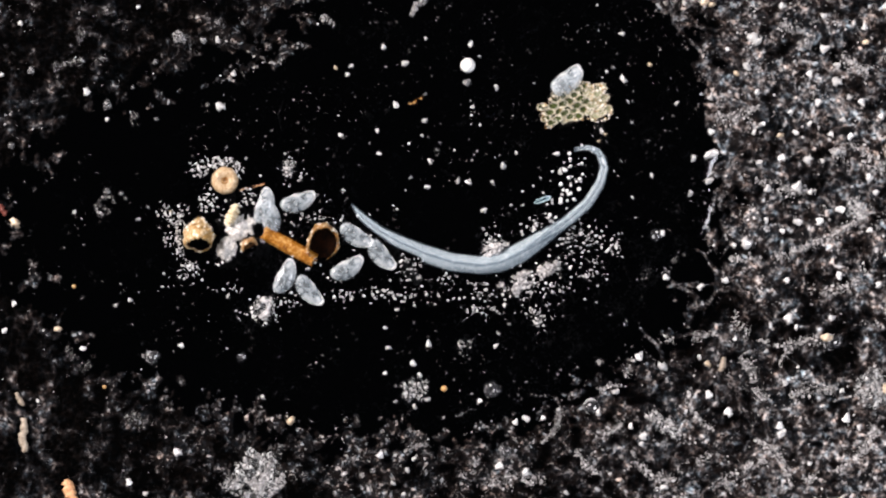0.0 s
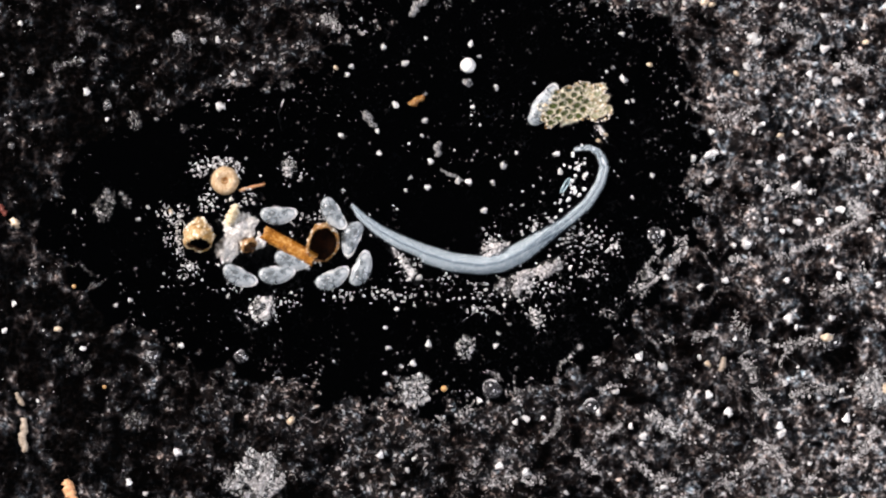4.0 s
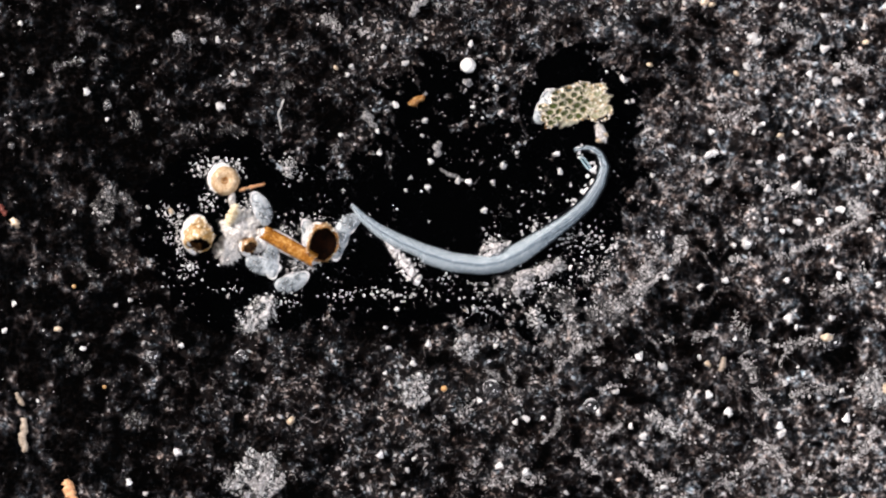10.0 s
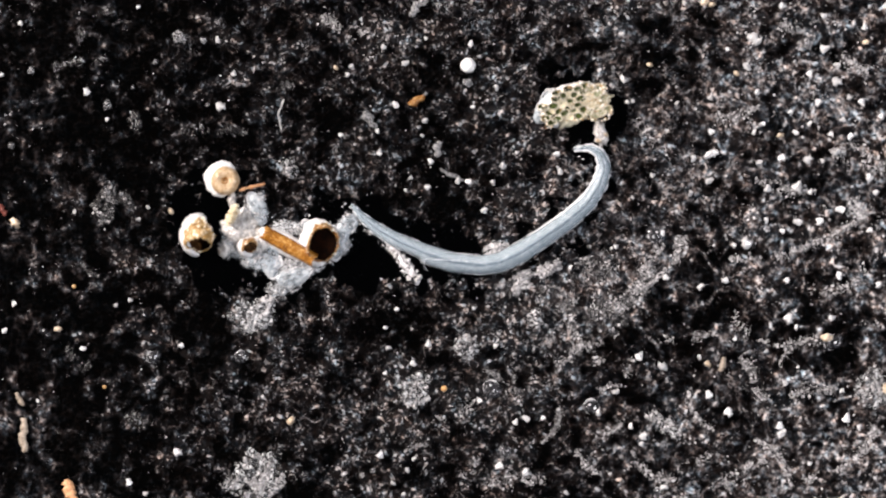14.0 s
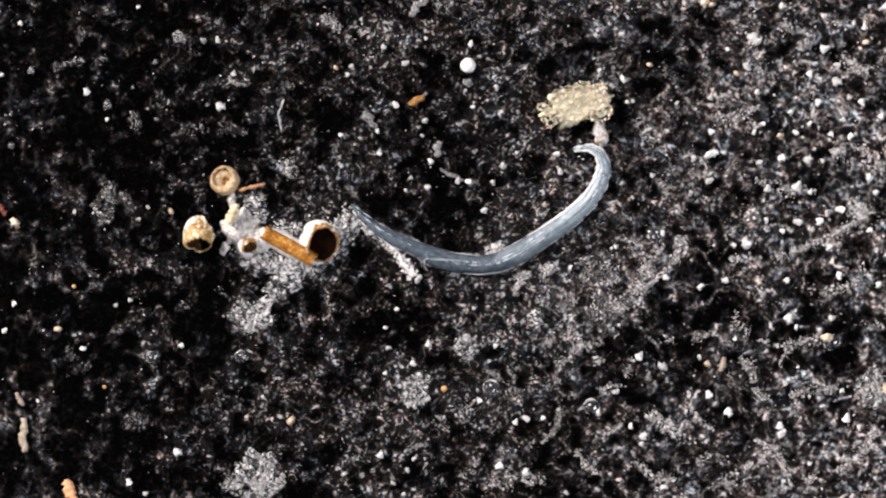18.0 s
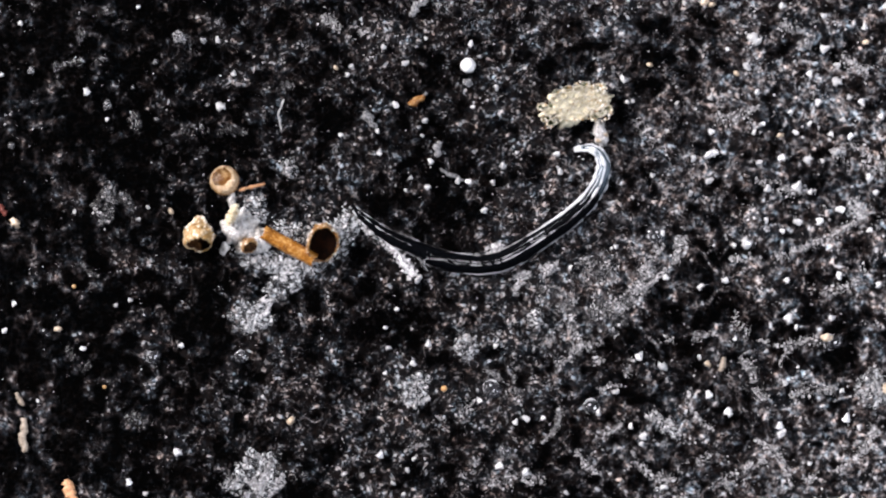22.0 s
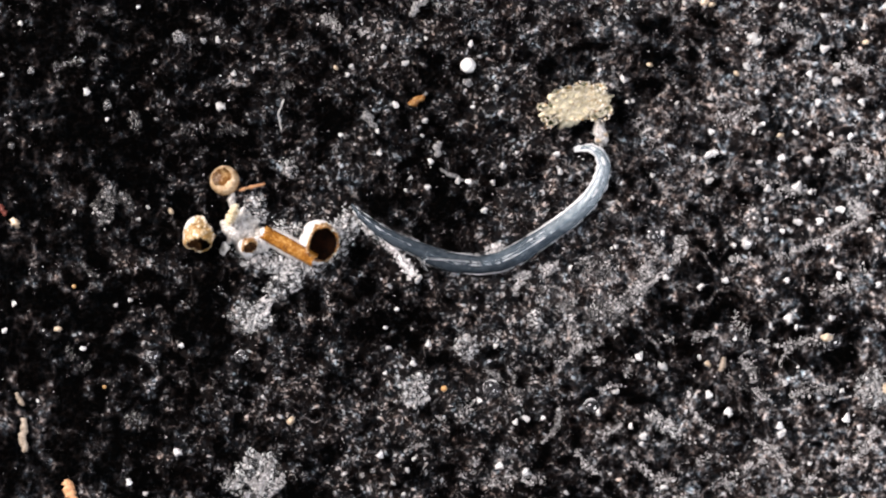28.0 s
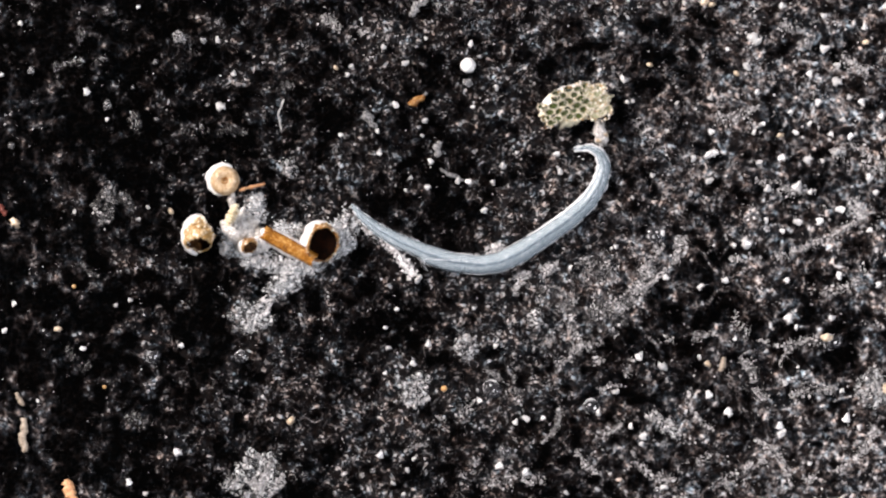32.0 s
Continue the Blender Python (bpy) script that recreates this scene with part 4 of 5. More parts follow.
LEAF_EDGE = [(955, 193), (985, 163), (1010, 153), (1027, 143), (1045, 150), (1072, 148), (1078, 185), (1086, 208), (1060, 217), (1040, 212), (1010, 214), (990, 217), (976, 230), (966, 227), (961, 208)]


def in_leaf(x, y):
    """Whether a place lies inside the torn outline of the leaf."""
    inside = np.zeros(np.shape(x), bool)
    for (ax, ay), (bx, by) in zip(LEAF_EDGE, LEAF_EDGE[1:] + LEAF_EDGE[:1]):
        if ay != by:
            inside = inside ^ (((ay > y) != (by > y)) & (x < (bx - ax) * (y - ay) / (by - ay) + ax))
    return inside


def hexagon(name, rx, ry, z_in, z_out, inner, mat):
    """A low ring of wall, or a domed filling when inner is 0."""
    a = np.arange(6) * np.pi / 3 + np.pi / 6
    if inner:
        prof = [(1.05, z_in - 6), (1.05, z_in), (0.97, z_out), (inner + 0.07, z_out), (inner, z_in - 3)]
    else:
        prof = [(0.9, z_in - 7), (0.88, z_in - 1.2), (0.55, z_in - 0.2), (0.02, z_in)]
    v = np.array([[rx * q * math.cos(t) * 1.13, ry * q * math.sin(t) * 1.13, z] for q, z in prof for t in a])
    return mesh_of(name, v, grid_faces(len(prof), 6, wrap=True), mat, flat=bool(inner))


def leaf_crust():
    """Pale grains over the torn half and round the edge of the leaf."""
    rng = np.random.default_rng(9)
    x, y = rng.uniform(945, 1095, 3000), rng.uniform(130, 250, 3000)
    here, near = in_leaf(x, y), in_leaf(1020 + (x - 1020) * 0.98, 188 + (y - 188) * 0.98)
    edge = near & ~in_leaf(1020 + (x - 1020) * 1.1, 188 + (y - 188) * 1.12)
    keep = (here & (x > 1036 + 14 * (vnoise(x, y, 14, 3) - 0.5)) & (rng.uniform(0, 1, 3000) < 0.32)) | (edge & (rng.uniform(0, 1, 3000) < 0.45))
    x, y = x[keep], y[keep]
    r = 0.8 + 1.5 * rng.uniform(0, 1, len(x)) ** 2
    return strewn("crust", x - 1020 + FIELD_X, y - 190 + FIELD_Y, 23.5 + rng.uniform(-1, 1.5, len(x)), r, M_CRUMB_SAND, 3)


def make_leaf():
    bed = gel(1020, 186, 58, 30, 17, 20.5, "leaf", 151, M_CRUMB_SAND, "bed", 1.2, M_CELLBED, 0.03, level_top=True)
    for key in ("label", "category", "group"):
        del bed[key]
    bed.parent = leaf
    bed.matrix_basis = Matrix.Translation((0, 4 * UM, 0)) @ Matrix.Rotation(radians(17), 4, "Z")
    stem = gel(1062, 235, 12, 26, 10, 20, "leaf", 157, M_CRUMB_WHITE, "stub", 2.2, M_FLUFF, 0.5)
    fluff.pop()
    for key in ("label", "category", "group"):
        del stem[key]
    stem.parent = leaf
    stem.matrix_basis = Matrix.Translation((42 * UM, -45 * UM, 0)) @ Matrix.Rotation(radians(10), 4, "Z")
    walls = hexagon("cell_wall", 8.9, 6.2, 21.5, 24.5, 0.82, M_WALL)
    green, pale = hexagon("cell", 8.6, 5.9, 22.6, 0, 0, M_GREEN), hexagon("cell", 8.6, 5.9, 22.6, 0, 0, M_PALEGREEN)
    tagged(part("crust", leaf_crust(), leaf, "cream grainy crust along the torn edge"), kind="stuff")
    rng = random.Random(4)
    fills, lean = [], math.radians(17)
    for i in range(-8, 9):
        for j in range(-7, 8):
            u, v = i * 16.6 + (8.3 if j % 2 else 0), j * 9.8
            x, y = 1020 + u * math.cos(lean) + v * math.sin(lean), 186 + v * math.cos(lean) - u * math.sin(lean)
            if not in_leaf(1020 + (x - 1020) * 1.07, 186 + (y - 186) * 1.09):
                continue
            x, y = x + rng.uniform(-2, 2), y + rng.uniform(-1.5, 1.5)
            m = Matrix.Translation(P(x, y, rng.uniform(-1, 1)) - P(1020, 190, 0)) @ Matrix.Rotation(lean + rng.uniform(-0.2, 0.2), 4, "Z") @ Matrix.Rotation(rng.uniform(-0.16, 0.16), 4, "X") @ Matrix.Rotation(rng.uniform(-0.12, 0.12), 4, "Y")
            w = part("cell_wall", walls, leaf)
            w.matrix_basis = m
            c = part("cell", green if x < 1032 + rng.uniform(-10, 10) else pale, leaf)
            c.matrix_basis = m
            fills.append((c, m, rng.uniform(0, 1)))
    return fills


leaf_cells = make_leaf()

# ---- smooth wet slime that shows while the last water leaves ----
slimes = []


def slime(x, y, rx, ry, turn, top, seed):
    ob = gel(x, y, rx, ry, turn, top, "smooth milky film of wet slime round the shells", seed, M_CRUMB_PALE, "slime_film", 0.35, M_SLIME, 0.02)
    slimes.append((ob, ob.matrix_basis.copy(), top))


slime(453, 366, 24, 38, -8, 17, 201)
slime(448, 462, 48, 20, -8, 15, 203)
slime(535, 474, 56, 20, 10, 15, 206)
slime(596, 425, 52, 42, 25, 15, 209)
slime(415, 425, 38, 46, 10, 19, 212)
slime(520, 405, 46, 20, -12, 15, 215)
slime(498, 508, 36, 20, 38, 12, 218)

# ---- menisci, their lit glow put in as white colour, that creep up the shells as the water leaves ----
menisci = []


def meniscus(x, y, rx, ry, wide, tall, label, seed, turn, start, end):
    """A sloping collar of water along one side of a thing, coloured white as if lit, thin at both ends."""
    prof = [(-0.8, tall + 1.0), (0.0, tall), (0.3, tall * 0.74), (0.6, tall * 0.48), (0.85, tall * 0.22), (1.0, 0.0), (1.05, -20.0)]
    k = 72
    a = np.radians(np.linspace(start, end, k))
    fade = np.sin(np.linspace(0, np.pi, k)) ** 0.45
    wob = (1 + 0.4 * (vnoise(a * 5, 0 * a + seed, 1, seed) - 0.5) + 0.25 * (vnoise(a * 15, 0 * a + seed, 1, seed + 1) - 0.5)) * fade
    v = []
    for q, z in prof:
        e = q * wide * wob
        zz = z * (fade if z > 0 else 1) + (1.2 * (vnoise(a * 20, 0 * a + q * 9, 1, seed + 2) - 0.5) if z > 0 else 0)
        v.append(np.stack([(rx + e) * np.cos(a), (ry + e) * np.sin(a), zz + 0 * a], -1))
    me = mesh_of("meniscus", np.concatenate(v), grid_faces(len(prof), k), M_MENISCUS)
    ob = tagged(new("meniscus", me), label, "meniscus", "milky menisci")
    menisci.append((ob, P(x, y, 0), turn, tall))
    return ob


meniscus(352, 417, 26, 35, 10, 32, "rim of water painted lit white round the pale shell", 3, 0, 55, 275)
meniscus(397, 319, 27, 27, 10, 16, "rim of water painted lit white round the tan disc", 5, 0, 40, 285)
meniscus(567, 430, 27, 36, 15, 22, "rim of water painted lit white round the amber shell", 7, 0, 40, 300)
meniscus(1019, 187, 60, 35, 9, 22, "rim of water painted lit white round the leaf", 9, 16, 30, 250)
meniscus(511, 436, 55, 14, 8, 23, "rim of water painted lit white along the amber stalk", 11, -29, 8, 352)
meniscus(441, 437, 17, 16, 8, 27, "rim of water painted lit white round the small shell", 13, 0, 40, 310)

# ---- ciliates ----

def ciliate_mesh():
    n, k = 26, 22
    t = np.linspace(0.02, np.pi - 0.02, n)[:, None]
    a = np.linspace(0, 2 * np.pi, k, endpoint=False)[None, :]
    X = -32 * np.cos(t) + 0 * a
    girth = np.sin(t) ** 0.85 * (1 + 0.14 * np.cos(t))
    rib = 1 + 0.03 * np.cos(a * 9 + t * 2)
    Y = 15.5 * girth * np.cos(a) * rib + 5.0 * np.cos(t) ** 2 - 2.0
    Z = 8.5 * girth * np.sin(a) * rib
    bumps = 1.2 * (fbm(X + Z, Y, 6, 15, 2) - 0.5)
    v = np.stack([X, Y, Z + bumps * np.sign(Z)], -1).reshape(-1, 3)
    return mesh_of("body", v, grid_faces(n, k, wrap=True), M_CILIATE)


def pellicle_mesh():
    """The thick bright outline of the cell."""
    a = np.linspace(0, 2 * np.pi, 60)
    girth = np.abs(np.sin(a)) ** 0.85 * (1 + 0.14 * np.cos(a))
    X, Y = -31.6 * np.cos(a), 15.2 * girth * np.sign(np.sin(a)) + 5.0 * np.cos(a) ** 2 - 2.0
    return thread("pellicle", np.stack([X + FIELD_X, FIELD_Y - Y, 2.5 + 0 * a], -1), 1.0, M_RIDGE)


def make_ciliates():
    body, rim, vac = ciliate_mesh(), pellicle_mesh(), lumpy("vacuole", 3, M_SPHERE, 0.2, 1)
    made, rng = [], random.Random(8)
    for i in range(10):
        c = tagged(new("ciliate"), "translucent pale grey slipper-shaped ciliate swimming among debris", "ciliate", "ciliates")
        part("body", body, c)
        part("pellicle", rim, c, "bright outer skin")
        for _ in range(4):
            v = part("vacuole", vac, c, "bright round vacuole")
            v.matrix_basis = Matrix.Translation((rng.uniform(-20, 20) * UM, rng.uniform(-6, 5) * UM, rng.uniform(5.5, 7.0) * UM)) @ Matrix.Scale(rng.uniform(1.0, 1.9), 4)
        made.append(c)
    return made


ciliates = make_ciliates()


# ---- granules ----
GRAINS = [lumpy("granule", k, M_GRANULE, 0.9, 1 if k % 3 else 2, 1.0, 0.7 + 0.06 * k, facets=k % 3 > 0) for k in range(6)]
WARMS = [lumpy("granule", k + 7, M_WARM, 0.7, 2, 1.0, 0.8 + 0.06 * k) for k in range(3)]
DULLS = [lumpy("granule", k + 14, M_DIM, 0.6, 2, 1.0, 0.75 + 0.07 * k) for k in range(3)]
BEADS = [lumpy("bead", k + 21, M_BEAD, 0.10, 3) for k in range(1)]
AMBERS = [lumpy("bead", k + 25, M_AMBERBEAD, 0.05, 2) for k in range(1)]
KINDS = {"bright": (GRAINS, "granule", "white glassy mineral granule resting on the slide", "granule"),
         "warm": (WARMS, "granule", "cream mineral granule resting on the slide", "granule"),
         "dull": (DULLS, "granule", "dark glassy droplet with painted pale glints on the slide", "granule"),
         "bead": (BEADS, "bead", "smooth white round bead on the slide", "bead"),
         "amber": (AMBERS, "bead", "small amber round bead on the slide", "bead")}
sown = random.Random(31)


def grains(kind, *places, proud=True):
    """Granules that stand on the slide; proud ones reach above the first water."""
    meshes, name, label, category = KINDS[kind]
    at = np.array(places, float)
    lows, deeps = ground_height(at[:, 0], at[:, 1]), water_height(at[:, 0], at[:, 1])
    for (x, y, r), g, deep in zip(places, lows.tolist(), deeps.tolist()):
        tall = max(0.75 * r, (max(deep, g) - g) / 2 + 0.35 * r) if proud else 0.9 * r
        r *= sown.uniform(0.8, 1.12) if x > 1050 and kind == "bright" else sown.uniform(0.75, 1.0)
        ob = new(name, sown.choice(meshes))
        ob.matrix_basis = Matrix.Translation(P(x, y, g + tall * 0.9)) @ Matrix.Rotation(sown.uniform(0, 6.3), 4, "Z") @ Matrix.Diagonal((r, r, tall, 1))
        tagged(ob, label, category, "granules on the slide")


grains("bright", (153, 164, 10), (190, 211, 5), (413, 130, 8), (385, 71, 7), (245, 12, 6), (37, 42, 5), (3, 133, 5), (391, 188, 8), (604, 239, 5), (671, 270, 7),
       (668, 232, 5), (623, 118, 6), (615, 133, 5), (678, 83, 5), (753, 68, 4), (717, 112, 8), (877, 155, 8), (752, 213, 6), (748, 240, 5), (762, 287, 6),
       (915, 270, 6), (985, 273, 6), (837, 190, 5), (833, 78, 6), (1105, 140, 9), (1119, 180, 5), (945, 148, 4), (848, 100, 4), (700, 186, 8), (752, 166, 6))
grains("bright", (1385, 10, 7), (1460, 87, 9), (1531, 47, 7), (1457, 28, 6), (1481, 115, 6), (1433, 130, 6), (1482, 144, 8), (1340, 163, 6), (1449, 181, 8),
       (1525, 182, 7), (1502, 172, 6), (1198, 184, 5), (1100, 60, 5), (1258, 172, 6), (1322, 118, 8), (1288, 87, 4), (1398, 198, 5), (1433, 220, 6), (1470, 238, 6),
       (1505, 242, 6), (1491, 213, 6), (1349, 220, 6), (1335, 235, 6), (1258, 233, 6), (1226, 280, 7), (1254, 275, 9), (1265, 270, 7), (1345, 290, 10), (1480, 268, 10))
grains("bright", (1455, 285, 6), (1430, 282, 7), (1408, 235, 5), (1560, 207, 6), (1385, 280, 7), (1555, 280, 6), (1090, 436, 6), (1082, 440, 4), (1173, 413, 6),
       (1156, 419, 4), (1178, 490, 6), (1240, 509, 8), (1355, 390, 7), (1412, 393, 8), (1451, 393, 6), (1487, 371, 8), (1320, 430, 9), (1299, 435, 5), (1263, 434, 4),
       (1397, 565, 8), (1410, 580, 7), (1472, 562, 7), (1539, 408, 7), (1550, 340, 5), (1538, 314, 7), (1255, 320, 9), (1221, 342, 7), (1283, 497, 5), (1435, 340, 6))
grains("bright", (1412, 330, 9), (1358, 335, 8), (1385, 410, 5), (1393, 497, 5), (1485, 488, 6), (1155, 310, 7), (1555, 505, 5), (1120, 350, 4), (1131, 630, 9),
       (1237, 632, 6), (1170, 648, 6), (1178, 651, 5), (1090, 692, 8), (1060, 731, 7), (1254, 700, 7), (1213, 728, 6), (1290, 730, 7), (1117, 755, 7), (1139, 771, 7),
       (1135, 785, 5), (1080, 839, 4), (1174, 864, 8), (1379, 755, 7), (1383, 767, 8), (1389, 677, 6), (1433, 820, 6), (1499, 740, 8), (1520, 757, 6), (1300, 600, 5))
grains("bright", (132, 375, 5), (245, 388, 5), (262, 367, 4), (25, 538, 7), (8, 585, 6), (205, 540, 4), (231, 531, 5), (147, 617, 6), (320, 612, 5), (67, 710, 4),
       (315, 800, 8), (228, 855, 7), (258, 874, 5), (465, 702, 4), (687, 617, 8), (742, 664, 7), (682, 661, 5), (850, 710, 6), (878, 612, 6), (757, 706, 7), (735, 720, 8),
       (731, 642, 7), (759, 608, 8), (913, 747, 6), (931, 741, 7), (672, 806, 9), (700, 805, 5), (721, 832, 6), (733, 813, 6), (695, 856, 6))
grains("bright", (609, 839, 5), (714, 875, 5), (883, 590, 5), (1002, 872, 5), (930, 835, 8), (885, 825, 8), (726, 315, 5), (757, 331, 5), (718, 337, 4), (857, 372, 6),
       (872, 324, 6), (991, 304, 7), (1010, 475, 7), (838, 545, 5), (864, 543, 4), (702, 548, 5), (682, 580, 5), (902, 573, 5), (810, 320, 6), (830, 323, 7), (890, 293, 7),
       (725, 495, 6), (742, 492, 7), (1412, 650, 4), (1549, 845, 5), (1490, 692, 6), (962, 740, 6), (1110, 180, 5), (700, 710, 5))
grains("warm", (27, 395, 11), (103, 583, 6), (515, 744, 9), (1533, 75, 6), (1303, 130, 5), (594, 120, 4), (1253, 645, 6), (303, 375, 5), (1463, 598, 9), (1150, 115, 5),
       (1380, 240, 6), (1568, 690, 9), (1260, 8, 6), (1246, 4, 8), (1060, 250, 6), (1072, 238, 5))
grains("dull", (317, 66, 16), (190, 186, 11), (1430, 78, 11), (828, 147, 9), (190, 340, 9), (215, 343, 6), (367, 186, 6), (660, 833, 7), (55, 125, 8), (275, 110, 6),
       (1085, 120, 5), (20, 258, 7), (235, 155, 5), (386, 40, 5), (277, 211, 4), (360, 72, 6))


def droplet(x, y, r, turn):
    """A dried clear droplet: a dark dome, with its rim highlight and two glints modelled as pale pieces."""
    top = tagged(new("droplet"), "clear dried droplet with a rim highlight as a pale thread on the slide", "droplet", "dried droplets")
    g = float(ground_height(np.array([x]), np.array([y]))[0])
    top.matrix_basis = Matrix.Translation(P(x, y, max(g, 0.5))) @ Matrix.Rotation(radians(turn), 4, "Z")
    a = np.linspace(0, 2 * np.pi, 28, endpoint=False)
    wob = 1 + 0.6 * (vnoise(np.cos(a) * 1.6 + x, np.sin(a) * 2, 1, 9) - 0.5)
    prof = [(1.04, -2.0), (1.0, 0.6), (0.86, 0.26 * r), (0.6, 0.42 * r), (0.3, 0.5 * r), (0.02, 0.53 * r)]
    v = np.concatenate([np.stack([r * q * wob * np.cos(a), 0.88 * r * q * wob * np.sin(a), z + 0 * a], -1) for q, z in prof])
    part("dome", mesh_of("dome", v, grid_faces(len(prof), 28, wrap=True), M_DROP), top)
    # pale threads and grains take the place of highlights on the dome
    for lo, hi, q, thick in ((50, 260, 0.9, 0.10), (-50, 0, 0.8, 0.08)):
        b = np.radians(np.linspace(lo, hi, 30))
        arc = np.stack([FIELD_X + q * r * np.cos(b), FIELD_Y - q * 0.88 * r * np.sin(b), 0.2 * r + 0 * b], -1)
        part("edge", thread("edge", arc, thick * r * np.sin(np.linspace(0.1, np.pi - 0.1, 30)), M_RIDGE, 0.25), top, "rim highlight as a pale thread")
    for k, (dx, dy) in enumerate(((-0.25, 0.2), (0.3, -0.15))):
        ob = part("glint", lumpy("glint", k + 50, M_SPHERE, 0.5, 1, 1.0, 0.6, 0.4), top, "inner highlight as a pale grain")
        ob.matrix_basis = Matrix.Translation((dx * r * UM, dy * r * UM, 0.46 * r * UM)) @ Matrix.Scale(0.17 * r, 4)


for row in ((1473, 606, 17, 20), (1048, 720, 17, 0), (870, 687, 17, -30), (270, 632, 13, 40), (428, 631, 13, 0), (895, 800, 12, 60), (1160, 416, 16, 90), (1165, 870, 9, 10)):
    droplet(*row)
grains("bead", (828, 116, 14))
grains("bright", (645, 408, 2.2), (655, 415, 2.6), (669, 429, 2.2), (684, 439, 2.4), (699, 455, 3), (707, 459, 4), (713, 470, 4), (722, 475, 3), (735, 487, 4.5), (738, 498, 5), (718, 483, 3),
       (611, 361, 3), (621, 367, 2.6), (606, 366, 2.2), proud=False)
grains("amber", (786, 688, 7), (185, 685, 4), (131, 507, 4), (785, 690, 4))


# ---- small spheres that drift with the water's edge ----
def drifting():
    rng = np.random.default_rng(77)
    spots = []

    def ring(cx, cy, rx, ry, n, spread):
        for a in rng.uniform(0, 2 * np.pi, n):
            q = 1 + rng.uniform(0, spread)
            spots.append((cx + rx * q * math.cos(a), cy + ry * q * math.sin(a)))

    ring(398, 320, 34, 34, 24, 0.9)
    ring(355, 425, 44, 50, 36, 0.5)
    ring(460, 470, 80, 46, 20, 0.4)
    ring(572, 432, 46, 46, 16, 0.35)
    for s in np.linspace(0, 1, 40):
        spots.append((575 + 400 * s + rng.normal(0, 5), 526 + 24 * math.sin(s * 5) * s + rng.normal(0, 7)))
    for _ in range(64):
        s = rng.uniform(0, 1)
        spots.append((900 + 180 * s + rng.normal(0, 22), 500 - 90 * s + rng.normal(0, 24)))
    for _ in range(24):
        s = rng.uniform(0, 1)
        spots.append((890 + 150 * s + rng.normal(0, 10), 405 - 90 * s + rng.normal(0, 22)))
    for _ in range(14):
        spots.append((rng.uniform(580, 980), rng.uniform(190, 420)))
    for _ in range(10):
        spots.append((rng.uniform(1000, 1120), rng.uniform(110, 300)))
    p = np.array(spots)
    times = [0, 2, 4, 6, 8, 9, 10, 11]
    stay, lead = rng.uniform(9.0, 13.6, len(p)), rng.uniform(0.1, 1.0, len(p))
    paths, clock = [p.copy()], np.arange(0, 14.01, 0.5)
    for t in clock[1:]:
        for _ in range(4):
            T = dry_time(p[:, 0], p[:, 1])
            gx = dry_time(p[:, 0] + 4, p[:, 1]) - dry_time(p[:, 0] - 4, p[:, 1])
            gy = dry_time(p[:, 0], p[:, 1] + 4) - dry_time(p[:, 0], p[:, 1] - 4)
            q = np.hypot(gx, gy) + 1e-6
            step = np.where((T < t + 0.6 + lead * min(5.0, 0.9 * t)) & (T < stay), 3.2, 0.0)
            p = p + np.stack([gx / q * step, gy / q * step], -1)
        if any(abs(t - u) < 1e-6 for u in times):
            paths.append(p.copy())
    radius = 1.0 + 1.4 * rng.uniform(0, 1, len(p)) ** 1.5
    meshes = [lumpy("sphere_grain", 40 + k, M_SPHERE, 0.06, 2) for k in range(2)]
    made = []
    depth = [water_height(q[:, 0], q[:, 1]) + level(t) for t, q in zip(times, paths)]
    floor = [ground_height(q[:, 0], q[:, 1]) for q in paths]
    for i in range(len(p)):
        ob = tagged(new("floating_grain", meshes[i % 2]), "tiny bright round grain floating in shallow water", "grain", "floating grains")
        ob.scale = (radius[i],) * 3
        rows = []
        for t, q, w, g in zip(times, paths, depth, floor):
            (x, y), w, g = q[i], float(w[i]), float(g[i])
            rows.append((t, Matrix.Translation(P(x, y, max(w + 0.55 * radius[i], g + 0.5 * radius[i])))))
        gone = rows[-1][1].copy()
        gone.translation.z = -8 * UM
        rows += [(11.8, gone), (32, gone)]
        made.append((ob, rows))
    return made


